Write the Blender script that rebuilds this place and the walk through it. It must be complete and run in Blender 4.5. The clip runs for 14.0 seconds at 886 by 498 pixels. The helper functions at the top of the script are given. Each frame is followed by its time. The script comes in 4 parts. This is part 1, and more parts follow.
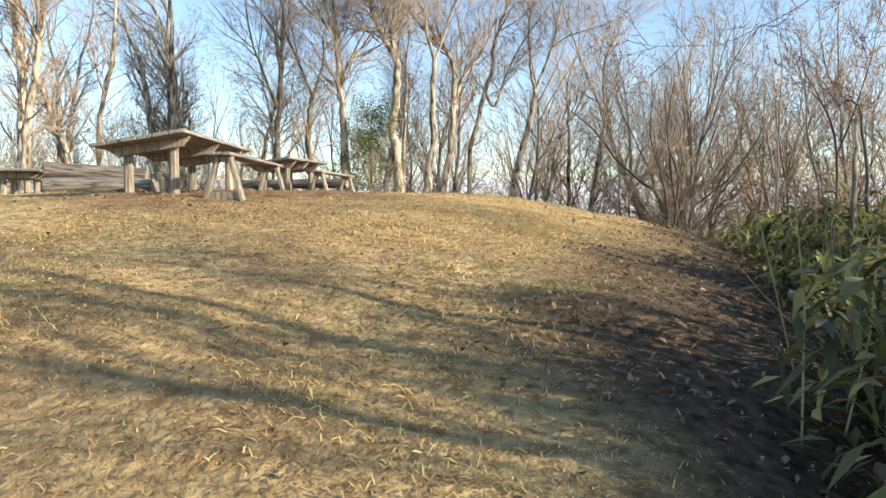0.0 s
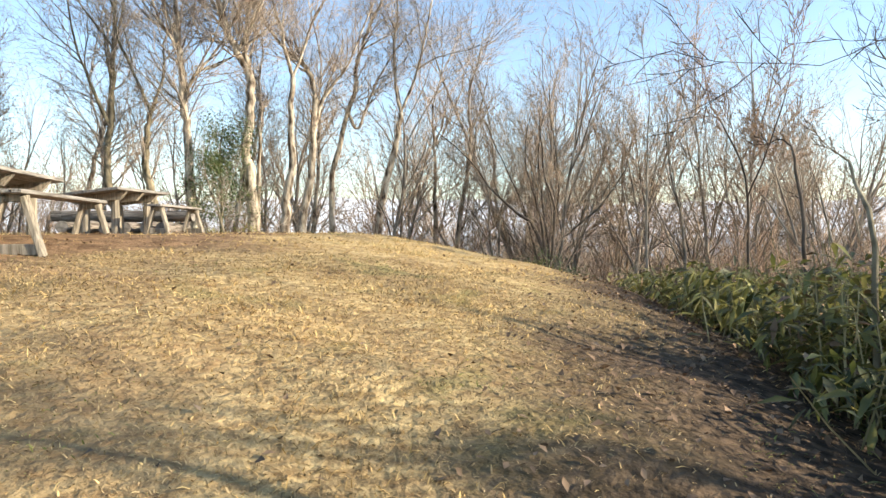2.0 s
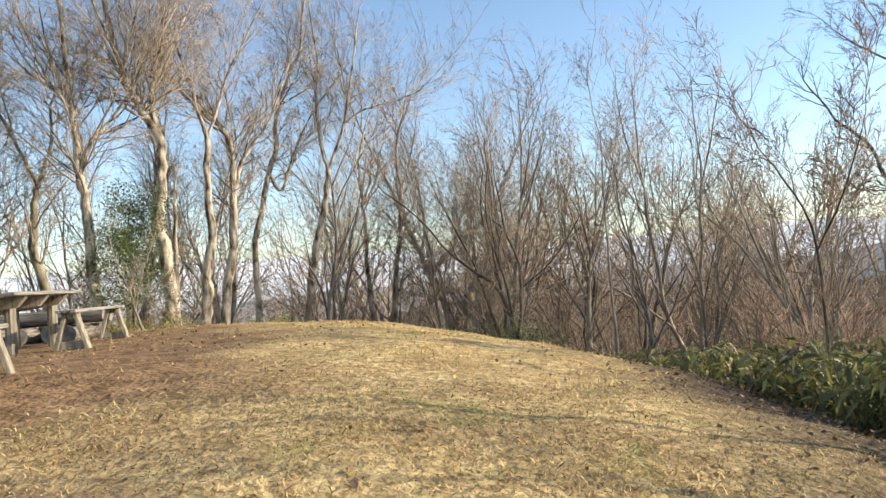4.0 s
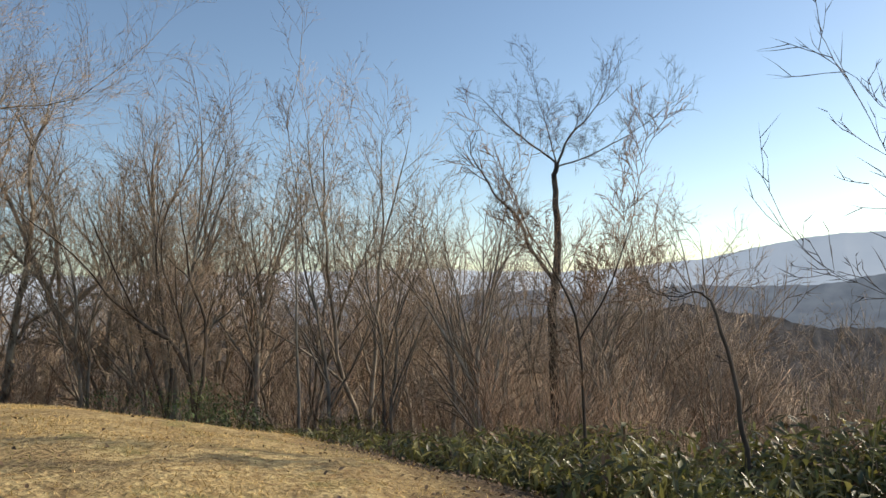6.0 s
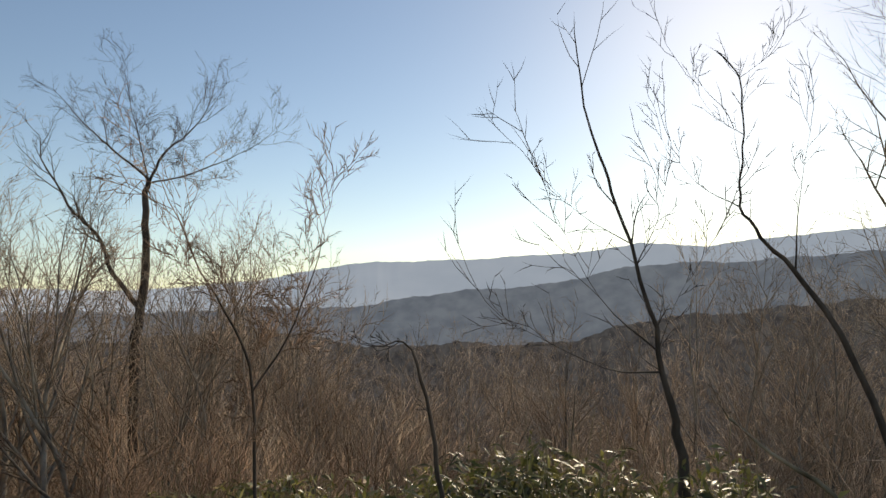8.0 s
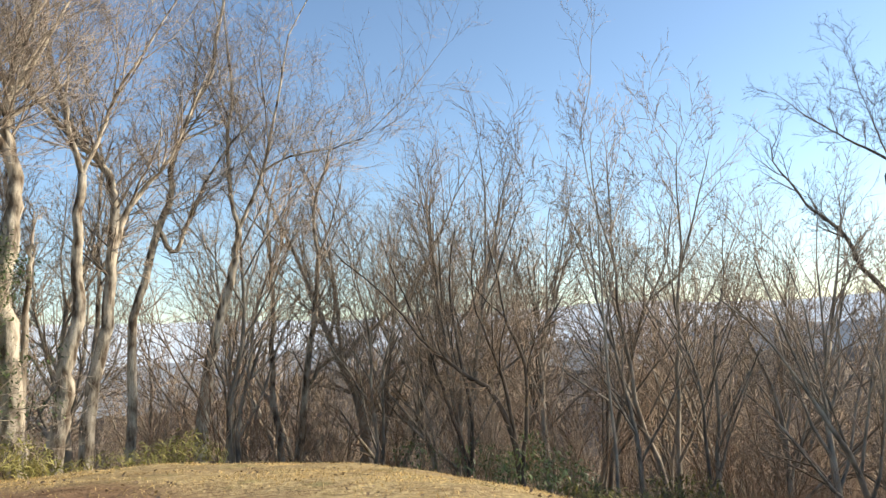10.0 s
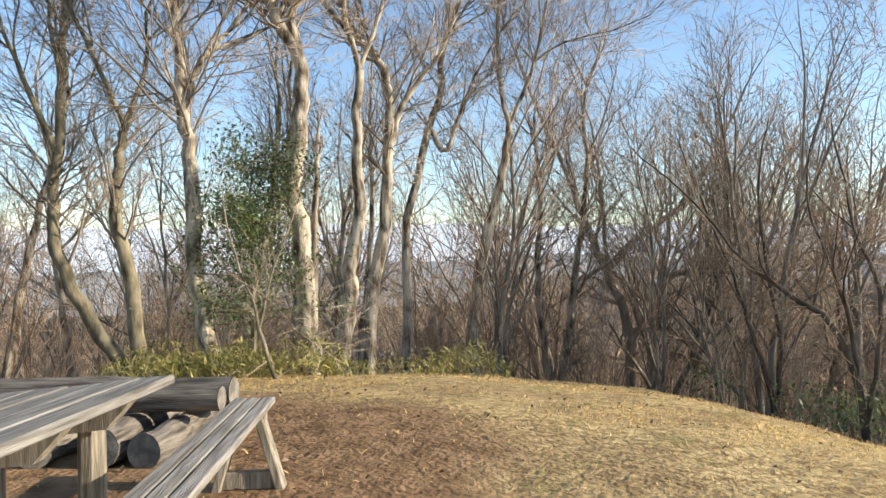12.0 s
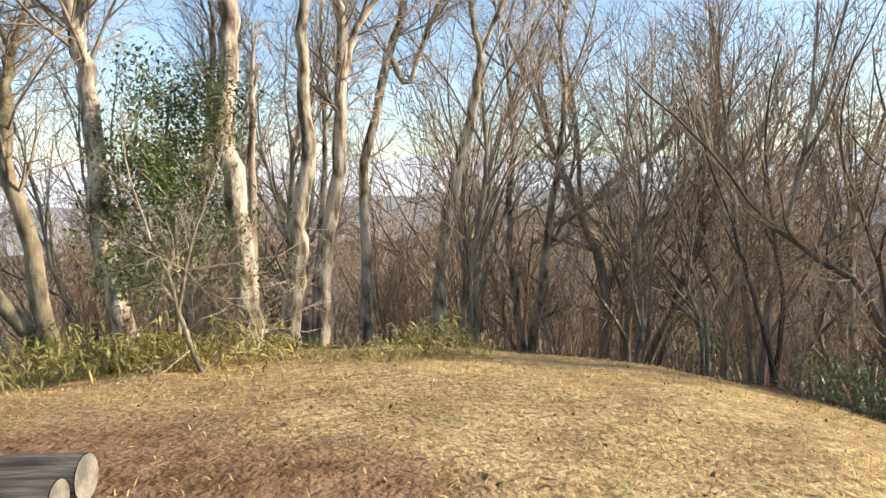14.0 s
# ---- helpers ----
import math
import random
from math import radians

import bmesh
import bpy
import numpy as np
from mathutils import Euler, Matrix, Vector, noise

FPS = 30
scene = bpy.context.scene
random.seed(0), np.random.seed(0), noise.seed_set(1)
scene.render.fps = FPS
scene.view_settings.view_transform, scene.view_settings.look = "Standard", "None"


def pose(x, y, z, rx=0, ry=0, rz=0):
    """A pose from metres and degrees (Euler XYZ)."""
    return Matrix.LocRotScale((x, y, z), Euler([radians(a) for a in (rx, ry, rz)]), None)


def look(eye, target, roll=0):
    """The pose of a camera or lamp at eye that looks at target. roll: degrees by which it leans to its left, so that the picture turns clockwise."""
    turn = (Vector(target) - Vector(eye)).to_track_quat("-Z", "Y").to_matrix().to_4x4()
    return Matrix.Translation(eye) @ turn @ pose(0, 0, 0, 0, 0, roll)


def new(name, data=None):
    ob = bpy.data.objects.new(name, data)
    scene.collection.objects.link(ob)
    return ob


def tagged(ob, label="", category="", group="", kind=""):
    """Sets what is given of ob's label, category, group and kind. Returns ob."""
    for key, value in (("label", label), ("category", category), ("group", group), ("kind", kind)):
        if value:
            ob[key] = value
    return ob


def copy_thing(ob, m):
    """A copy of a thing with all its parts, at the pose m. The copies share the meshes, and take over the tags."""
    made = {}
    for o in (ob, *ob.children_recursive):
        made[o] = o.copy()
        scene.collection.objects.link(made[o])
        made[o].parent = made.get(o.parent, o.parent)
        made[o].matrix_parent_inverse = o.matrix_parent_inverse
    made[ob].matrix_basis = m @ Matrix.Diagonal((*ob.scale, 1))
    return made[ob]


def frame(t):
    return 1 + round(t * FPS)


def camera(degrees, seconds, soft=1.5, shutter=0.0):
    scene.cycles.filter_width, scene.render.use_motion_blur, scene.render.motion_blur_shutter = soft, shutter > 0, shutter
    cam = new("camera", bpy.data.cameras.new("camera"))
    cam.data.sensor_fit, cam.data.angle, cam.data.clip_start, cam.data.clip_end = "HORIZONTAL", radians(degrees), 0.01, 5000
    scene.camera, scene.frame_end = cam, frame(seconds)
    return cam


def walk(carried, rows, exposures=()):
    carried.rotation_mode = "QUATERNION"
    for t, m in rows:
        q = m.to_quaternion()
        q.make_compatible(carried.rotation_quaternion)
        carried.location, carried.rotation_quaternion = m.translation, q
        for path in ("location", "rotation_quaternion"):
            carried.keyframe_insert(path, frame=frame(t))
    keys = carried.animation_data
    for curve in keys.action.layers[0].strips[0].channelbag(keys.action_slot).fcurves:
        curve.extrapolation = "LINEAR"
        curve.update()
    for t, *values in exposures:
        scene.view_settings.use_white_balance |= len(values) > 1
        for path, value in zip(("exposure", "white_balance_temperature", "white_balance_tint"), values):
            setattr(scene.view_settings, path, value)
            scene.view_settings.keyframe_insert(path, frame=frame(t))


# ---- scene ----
cam = camera(64.7, 14.0)
PATH = [
    (0, (-0.0, -0.0, -0.256), (-0.0, 1.997, -0.367), -0.06),
    (0.5, (-0.107, 0.37, -0.177), (0.108, 2.355, -0.289), 1.90),
    (1, (-0.12, 0.786, -0.071), (0.104, 2.771, -0.151), -0.21),
    (1.5, (-0.213, 1.178, -0.016), (0.009, 3.165, -0.084), -1.70),
    (2, (-0.245, 1.64, 0.05), (0.169, 3.595, -0.004), -0.14),
    (2.2, (-0.26, 1.833, 0.089), (0.257, 3.765, 0.044), 0.12),
    (4.3, (-1.08, 4.088, 0.556), (-0.366, 5.953, 0.658), -4.63),
    (4.5, (-1.145, 4.276, 0.609), (-0.36, 6.112, 0.732), -3.65),
    (5, (-1.293, 4.686, 0.696), (-0.202, 6.355, 0.855), -2.33),
    (5.5, (-1.391, 5.167, 0.847), (-0.08, 6.67, 1.002), -2.62),
    (6, (-1.42, 5.575, 0.988), (0.11, 6.856, 1.115), -1.71),
    (6.5, (-1.335, 5.808, 1.045), (0.48, 6.631, 1.217), -3.69),
    (7, (-1.242, 6.245, 1.141), (0.652, 6.866, 1.303), -5.53),
    (7.5, (-1.317, 6.62, 1.232), (0.665, 6.854, 1.357), -2.21),
    (7.7, (-1.369, 6.717, 1.262), (0.624, 6.825, 1.394), -1.56),
    (9.8, (-1.545, 8.257, 1.101), (-0.289, 9.784, 1.399), -1.50),
    (10, (-1.597, 8.42, 1.095), (-0.517, 10.083, 1.352), -3.26),
    (10.5, (-1.783, 8.807, 1.119), (-1.134, 10.687, 1.33), -2.29),
    (11, (-1.91, 9.196, 1.196), (-1.349, 11.111, 1.336), -0.46),
    (11.5, (-1.839, 9.653, 1.202), (-1.363, 11.592, 1.322), -0.08),
    (12, (-1.733, 10.096, 1.174), (-1.272, 12.042, 1.187), -1.00),
    (12.5, (-1.618, 10.412, 1.259), (-0.994, 12.311, 1.191), -0.49),
    (13, (-1.463, 10.865, 1.285), (-0.821, 12.754, 1.16), -0.10),
    (13.5, (-1.474, 11.328, 1.4), (-0.822, 13.207, 1.192), 0.53),
    (14, (-1.407, 11.782, 1.437), (-0.839, 13.691, 1.259), -1.21),
]
EXPOSURES = ((0, 0.98, 6450, 9), (1, 1.12, 6500, 10), (2.2, 1.15, 6500, 10), (4.3, 0.72, 6400, 9), (5, 0.42, 6350, 9), (6, 0.1, 6500, 10), (6.5, -0.08, 6700, 10), (7, -0.2, 6950, 10), (7.7, -0.26, 7000, 11), (9.8, 0.52, 6300, 9), (10.5, 0.8, 6250, 9), (12, 0.75, 6250, 9), (13, 0.85, 6500, 11), (14, 0.9, 6500, 11))
walk(cam, [(t, look(eye, target, roll)) for t, eye, target, roll in PATH], EXPOSURES)

# ---- world, sun, light ----
SUN_YAW, SUN_ELEV = -110.0, 22.0
to_sun = Vector((-math.sin(radians(SUN_YAW)) * math.cos(radians(SUN_ELEV)), math.cos(radians(SUN_YAW)) * math.cos(radians(SUN_ELEV)), math.sin(radians(SUN_ELEV))))
world = bpy.data.worlds.new("sky")
scene.world = world
world.use_nodes = True
wn, wl = world.node_tree.nodes, world.node_tree.links
sky = wn.new("ShaderNodeTexSky")
sky.sky_type, sky.sun_disc = "NISHITA", False
sky.sun_elevation, sky.sun_rotation = radians(SUN_ELEV), radians(-SUN_YAW)
sky.altitude, sky.air_density, sky.dust_density, sky.ozone_density = 300, 1.0, 0.25, 1.3
wl.new(sky.outputs["Color"], wn["Background"].inputs["Color"])
wn["Background"].inputs["Strength"].default_value = 0.14
lamp = bpy.data.lights.new("sun", "SUN")
lamp.energy, lamp.angle, lamp.color = 5.0, radians(0.6), (1.0, 0.875, 0.69)
sun = new("sun", lamp)
sun.matrix_world = look(to_sun * 50, (0, 0, 0))


# ---- materials ----
def material(name, base, second, scale=8.0, rough=0.85, bump=0.3, detail=6.0, low=0.35, high=0.65, stretch=(1, 1, 1), island=0.0, objrand=0.0, bump_scale=None, translucent=0.0, spec=0.3):
    m = bpy.data.materials.new(name)
    m.use_nodes = True
    n, l = m.node_tree.nodes, m.node_tree.links
    b = n["Principled BSDF"]
    b.inputs["Roughness"].default_value = rough
    b.inputs["Specular IOR Level"].default_value = spec
    co = n.new("ShaderNodeTexCoord")
    mp = n.new("ShaderNodeMapping")
    mp.inputs["Scale"].default_value = stretch
    l.new(co.outputs["Object"], mp.inputs["Vector"])
    nz = n.new("ShaderNodeTexNoise")
    nz.inputs["Scale"].default_value, nz.inputs["Detail"].default_value = scale, detail
    l.new(mp.outputs["Vector"], nz.inputs["Vector"])
    rp = n.new("ShaderNodeValToRGB")
    rp.color_ramp.elements[0].position, rp.color_ramp.elements[1].position = low, high
    rp.color_ramp.elements[0].color, rp.color_ramp.elements[1].color = (*base, 1), (*second, 1)
    l.new(nz.outputs["Fac"], rp.inputs["Fac"])
    out = rp.outputs["Color"]
    for amount, node, sock in ((island, "ShaderNodeNewGeometry", "Random Per Island"), (objrand, "ShaderNodeObjectInfo", "Random")):
        if amount:
            g = n.new(node)
            mr = n.new("ShaderNodeMapRange")
            mr.inputs["To Min"].default_value, mr.inputs["To Max"].default_value = 1 - amount, 1 + amount
            l.new(g.outputs[sock], mr.inputs["Value"])
            hv = n.new("ShaderNodeHueSaturation")
            l.new(mr.outputs["Result"], hv.inputs["Value"])
            l.new(out, hv.inputs["Color"])
            out = hv.outputs["Color"]
    l.new(out, b.inputs["Base Color"])
    if bump:
        n2 = n.new("ShaderNodeTexNoise")
        n2.inputs["Scale"].default_value, n2.inputs["Detail"].default_value = bump_scale or scale * 4, 5
        l.new(mp.outputs["Vector"], n2.inputs["Vector"])
        bp = n.new("ShaderNodeBump")
        bp.inputs["Strength"].default_value, bp.inputs["Distance"].default_value = bump, 0.02
        l.new(n2.outputs["Fac"], bp.inputs["Height"])
        l.new(bp.outputs["Normal"], b.inputs["Normal"])
    if translucent:
        tr, mx = n.new("ShaderNodeBsdfTranslucent"), n.new("ShaderNodeMixShader")
        l.new(out, tr.inputs["Color"])
        mx.inputs["Fac"].default_value = translucent
        l.new(b.outputs["BSDF"], mx.inputs[1])
        l.new(tr.outputs["BSDF"], mx.inputs[2])
        l.new(mx.outputs["Shader"], n["Material Output"].inputs["Surface"])
    return m


BARK = material("pale_bark", (0.10, 0.07, 0.045), (0.56, 0.475, 0.355), 7, 0.9, 1.0, low=0.38, high=0.6, stretch=(1, 1, 0.35))
MOSSY = material("mossy_bark", (0.085, 0.072, 0.042), (0.33, 0.275, 0.18), 6, 0.9, 0.7, stretch=(1, 1, 0.4))
DARKBARK = material("dark_bark", (0.045, 0.035, 0.027), (0.13, 0.10, 0.075), 7, 0.9, 0.4, stretch=(1, 1, 0.35))
WOODBARK = material("forest_bark", (0.16, 0.13, 0.10), (0.42, 0.36, 0.275), 6, 0.9, 0.3, stretch=(1, 1, 0.35), objrand=0.25)
TWIG = material("twig", (0.23, 0.175, 0.125), (0.43, 0.35, 0.265), 3, 0.85, 0, island=0.3)
DARKTWIG = material("dark_twig", (0.05, 0.038, 0.03), (0.12, 0.09, 0.07), 3, 0.85, 0, island=0.2)
FORESTTWIG = material("forest_twig", (0.235, 0.168, 0.11), (0.46, 0.35, 0.243), 0.6, 0.85, 0, island=0.3, objrand=0.2)
RUSTTWIG = material("rusty_twig", (0.19, 0.115, 0.07), (0.38, 0.25, 0.155), 0.8, 0.85, 0, island=0.35)
STRAW = material("dry_grass", (0.52, 0.345, 0.13), (0.80, 0.585, 0.25), 1.4, 0.8, 0, island=0.35, translucent=0.25)
DULLSTRAW = material("dull_dry_grass", (0.30, 0.21, 0.10), (0.52, 0.38, 0.19), 2, 0.85, 0, island=0.4, translucent=0.2)
GREENGRASS = material("green_grass_blade", (0.13, 0.15, 0.035), (0.33, 0.32, 0.09), 2, 0.75, 0, island=0.4, translucent=0.3)
LITTER = material("dead_leaf", (0.11, 0.068, 0.04), (0.31, 0.21, 0.125), 3, 0.75, 0, island=0.5, translucent=0.1)
SASA = material("bamboo_grass_leaf", (0.05, 0.062, 0.016), (0.23, 0.21, 0.065), 2.5, 0.48, 0, island=0.55, translucent=0.38, spec=0.5)
SASADRY = material("yellowing_bamboo_leaf", (0.20, 0.19, 0.05), (0.46, 0.40, 0.14), 2.0, 0.55, 0, island=0.35, translucent=0.3)
STALK = material("bamboo_stalk", (0.20, 0.16, 0.07), (0.36, 0.29, 0.15), 5, 0.6, 0, island=0.3)
EVERGREEN = material("evergreen_leaf", (0.06, 0.095, 0.03), (0.19, 0.22, 0.085), 2.5, 0.42, 0, island=0.5, translucent=0.3, spec=0.5)
GREYWOOD = material("weathered_wood", (0.135, 0.118, 0.095), (0.34, 0.31, 0.265), 6, 0.8, 0.5, stretch=(9, 0.5, 9), objrand=0.16)
POSTWOOD = material("post_wood", (0.16, 0.135, 0.095), (0.38, 0.325, 0.245), 6, 0.8, 0.4, stretch=(7, 7, 0.7), objrand=0.15)
LOGBARK = material("log_bark", (0.07, 0.055, 0.042), (0.29, 0.25, 0.20), 6, 0.9, 0.8, stretch=(0.5, 5, 5), objrand=0.2)
LOGEND = material("sawn_log_end", (0.12, 0.108, 0.09), (0.27, 0.24, 0.195), 14, 0.85, 0.4, objrand=0.2)


def ground_material():
    m = bpy.data.materials.new("hill_ground")
    m.use_nodes = True
    n, l = m.node_tree.nodes, m.node_tree.links
    b = n["Principled BSDF"]
    b.inputs["Roughness"].default_value, b.inputs["Specular IOR Level"].default_value = 0.95, 0.15
    co = n.new("ShaderNodeTexCoord")

    def noise_ramp(scale, c0, c1, lo=0.35, hi=0.65, stretch=(1, 1, 1)):
        mp = n.new("ShaderNodeMapping")
        mp.inputs["Scale"].default_value = stretch
        l.new(co.outputs["Object"], mp.inputs["Vector"])
        t = n.new("ShaderNodeTexNoise")
        t.inputs["Scale"].default_value, t.inputs["Detail"].default_value = scale, 8
        l.new(mp.outputs["Vector"], t.inputs["Vector"])
        r = n.new("ShaderNodeValToRGB")
        r.color_ramp.elements[0].position, r.color_ramp.elements[1].position = lo, hi
        r.color_ramp.elements[0].color, r.color_ramp.elements[1].color = (*c0, 1), (*c1, 1)
        l.new(t.outputs["Fac"], r.inputs["Fac"])
        return r.outputs["Color"], t.outputs["Fac"]

    straw, h1 = noise_ramp(9, (0.27, 0.18, 0.08), (0.60, 0.45, 0.215), stretch=(1, 1.6, 1))
    soil, h2 = noise_ramp(5, (0.15, 0.086, 0.042), (0.32, 0.195, 0.10))
    # Leaf litter, its colour darkened further for the shade it lies in.
    shaded_litter, h3 = noise_ramp(14, (0.03, 0.021, 0.013), (0.12, 0.082, 0.05))
    for scale, colour, lo, hi, most, shift in ((1.3, (0.20, 0.125, 0.062), 0.45, 0.65, 0.5, 0.0), (2.1, (0.21, 0.20, 0.065), 0.57, 0.70, 0.6, 7.3), (6.0, (0.085, 0.055, 0.03), 0.6, 0.7, 0.45, 3.1)):
        mp = n.new("ShaderNodeMapping")
        mp.inputs["Location"].default_value = (shift, shift * 0.7, 0)
        l.new(co.outputs["Object"], mp.inputs["Vector"])
        t = n.new("ShaderNodeTexNoise")
        t.inputs["Scale"].default_value, t.inputs["Detail"].default_value = scale, 7
        l.new(mp.outputs["Vector"], t.inputs["Vector"])
        mr = n.new("ShaderNodeMapRange")
        mr.inputs["From Min"].default_value, mr.inputs["From Max"].default_value, mr.inputs["To Max"].default_value = lo, hi, most
        l.new(t.outputs["Fac"], mr.inputs["Value"])
        mx = n.new("ShaderNodeMix")
        mx.data_type = "RGBA"
        l.new(mr.outputs["Result"], mx.inputs["Factor"])
        l.new(straw, mx.inputs["A"])
        mx.inputs["B"].default_value = (*colour, 1)
        straw = mx.outputs["Result"]
    for name, colour in (("bare", soil), ("shaded_litter", shaded_litter)):
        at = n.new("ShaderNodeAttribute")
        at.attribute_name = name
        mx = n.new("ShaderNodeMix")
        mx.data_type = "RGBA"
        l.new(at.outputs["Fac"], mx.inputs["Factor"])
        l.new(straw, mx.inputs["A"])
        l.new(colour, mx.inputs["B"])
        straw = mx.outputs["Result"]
    l.new(straw, b.inputs["Base Color"])
    t = n.new("ShaderNodeTexNoise")
    t.inputs["Scale"].default_value, t.inputs["Detail"].default_value = 22, 8
    l.new(co.outputs["Object"], t.inputs["Vector"])
    bp = n.new("ShaderNodeBump")
    bp.inputs["Strength"].default_value, bp.inputs["Distance"].default_value = 0.8, 0.05
    l.new(t.outputs["Fac"], bp.inputs["Height"])
    l.new(bp.outputs["Normal"], b.inputs["Normal"])
    return m


GROUND = ground_material()


# Haze of distance put into the hills' colour, plus a faint glow for airlight.
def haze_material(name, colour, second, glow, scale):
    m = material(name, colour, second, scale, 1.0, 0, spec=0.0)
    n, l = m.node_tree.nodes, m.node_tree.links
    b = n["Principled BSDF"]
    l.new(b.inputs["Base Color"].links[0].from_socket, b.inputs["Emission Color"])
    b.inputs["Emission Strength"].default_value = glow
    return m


HAZEFAR = haze_material("far_hills_haze", (0.36, 0.39, 0.42), (0.40, 0.425, 0.45), 0.74, 0.004)
HAZEMID = haze_material("middle_hills_haze", (0.19, 0.20, 0.21), (0.26, 0.265, 0.27), 0.46, 0.05)


# ---- mesh helpers ----
def mesh_object(name, verts, faces, mat, parent=None, label="", smooth=False):
    me = bpy.data.meshes.new(name)
    me.from_pydata(verts, [], faces)
    me.materials.append(mat)
    if smooth:
        me.polygons.foreach_set("use_smooth", np.ones(len(me.polygons), dtype=bool))
    ob = new(name, me)
    if parent:
        ob.parent = parent
    if label:
        tagged(ob, label)
    return ob


def part(name, bm, mat, parent, label=""):
    me = bpy.data.meshes.new(name)
    bm.to_mesh(me)
    bm.free()
    me.materials.append(mat)
    ob = new(name, me)
    ob.parent = parent
    return tagged(ob, label) if label else ob


def thing(name, m, label, category, group="", kind=""):
    ob = new(name)
    ob.empty_display_size = 0.2
    ob.matrix_world = m
    return tagged(ob, label, category, group, kind)


def tri_mesh(name, verts, tris, mat):
    """A mesh of triangles from arrays."""
    me = bpy.data.meshes.new(name)
    me.vertices.add(len(verts))
    me.vertices.foreach_set("co", np.asarray(verts, dtype=np.float32).ravel())
    me.loops.add(len(tris) * 3)
    me.polygons.add(len(tris))
    me.polygons.foreach_set("loop_start", np.arange(0, len(tris) * 3, 3, dtype=np.int32))
    me.loops.foreach_set("vertex_index", np.asarray(tris, dtype=np.int32).ravel())
    me.update(calc_edges=True)
    me.validate()
    me.materials.append(mat)
    return new(name, me)


# ---- the hill ----
TOP = (-3.0, 12.5)


def smooth01(v, a, b):
    t = np.clip((v - a) / (b - a), 0, 1)
    return t * t * (3 - 2 * t)


def height(x, y):
    """The hill: a flat crown, round shoulders, steeper to the east and the north-west."""
    x, y = np.asarray(x, float), np.asarray(y, float)
    dx, dy = x - TOP[0], y - TOP[1]
    r = np.hypot(dx, dy)
    az = np.degrees(np.arctan2(dx, dy))
    dome = -0.0105 * np.clip(np.minimum(r, 13.5) ** 2 - 12, 0, None)
    steep = 0.27 + 0.2 * smooth01(az, 50, 95) * (1 - smooth01(az, 140, 175)) + 0.16 * (1 - smooth01(az, -60, -15))* smooth01(az, -150, -100)
    out = np.clip(r - 13.5, 0, None)
    fall = -steep * np.minimum(out, 90) - 0.1 * np.clip(out - 90, 0, 250)
    east = np.clip(x - 0.5, 0, 7.5)
    dome = dome - 0.028 * east ** 2 * (1 - 0.7 * smooth01(y, 14, 21)) * smooth01(y, -8, 3)
    lumps = 0.035 * np.sin(x * 1.7 + 0.6 * y) * np.sin(y * 1.3 - 0.4 * x) + 0.02 * np.sin(3.9 * x + 1.0) * np.sin(4.3 * y)
    return dome + fall + lumps * np.clip(r / 6, 0.15, 1)


def zat(x, y):
    return float(height(x, y))


HEDGE = ((-6.0, 1.5), (0.0, 1.35), (2.2, 1.32), (3.0, 1.58), (3.8, 1.8), (4.6, 2.25), (5.4, 2.65), (6.8, 2.85), (8.0, 3.15), (10.0, 3.9), (12.0, 4.6), (13.0, 5.0), (16.0, 6.0), (19.0, 6.6))


def hedge_x(y):
    return np.interp(y, [p[0] for p in HEDGE], [p[1] for p in HEDGE])


def masks(x, y):
    """How bare (soil) the ground is, and how littered with leaves and darkened as shade."""
    x, y = np.asarray(x, float), np.asarray(y, float)
    wob = 0.5 * np.sin(1.3 * x + 2.1 * y) + 0.35 * np.sin(3.1 * x - 1.7 * y + 1) + 0.2 * np.sin(6.3 * y + 4.1 * x)
    bare = 1 - smooth01(np.hypot((x + 2.6) / 2.9, (y - 12.0) / 6.3) + 0.16 * wob, 0.65, 1.05)
    track = 0.35 * (1 - smooth01(np.abs(x + 0.9 + 0.08 * (6 - y)) + 0.3 * wob, 0.1, 1.3)) * (1 - smooth01(y, 4, 8))
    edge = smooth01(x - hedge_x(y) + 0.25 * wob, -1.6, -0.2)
    # Dark litter colour here also paints in the shade on the lower foreground.
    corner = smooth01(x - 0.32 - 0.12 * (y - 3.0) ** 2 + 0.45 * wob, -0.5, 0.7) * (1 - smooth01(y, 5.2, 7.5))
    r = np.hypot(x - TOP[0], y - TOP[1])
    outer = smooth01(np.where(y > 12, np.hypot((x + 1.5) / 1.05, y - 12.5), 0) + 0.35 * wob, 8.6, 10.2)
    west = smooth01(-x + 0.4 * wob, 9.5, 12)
    shaded_litter = np.clip(np.maximum.reduce([edge, corner, outer, west]), 0, 1)
    return np.maximum(bare, track), shaded_litter


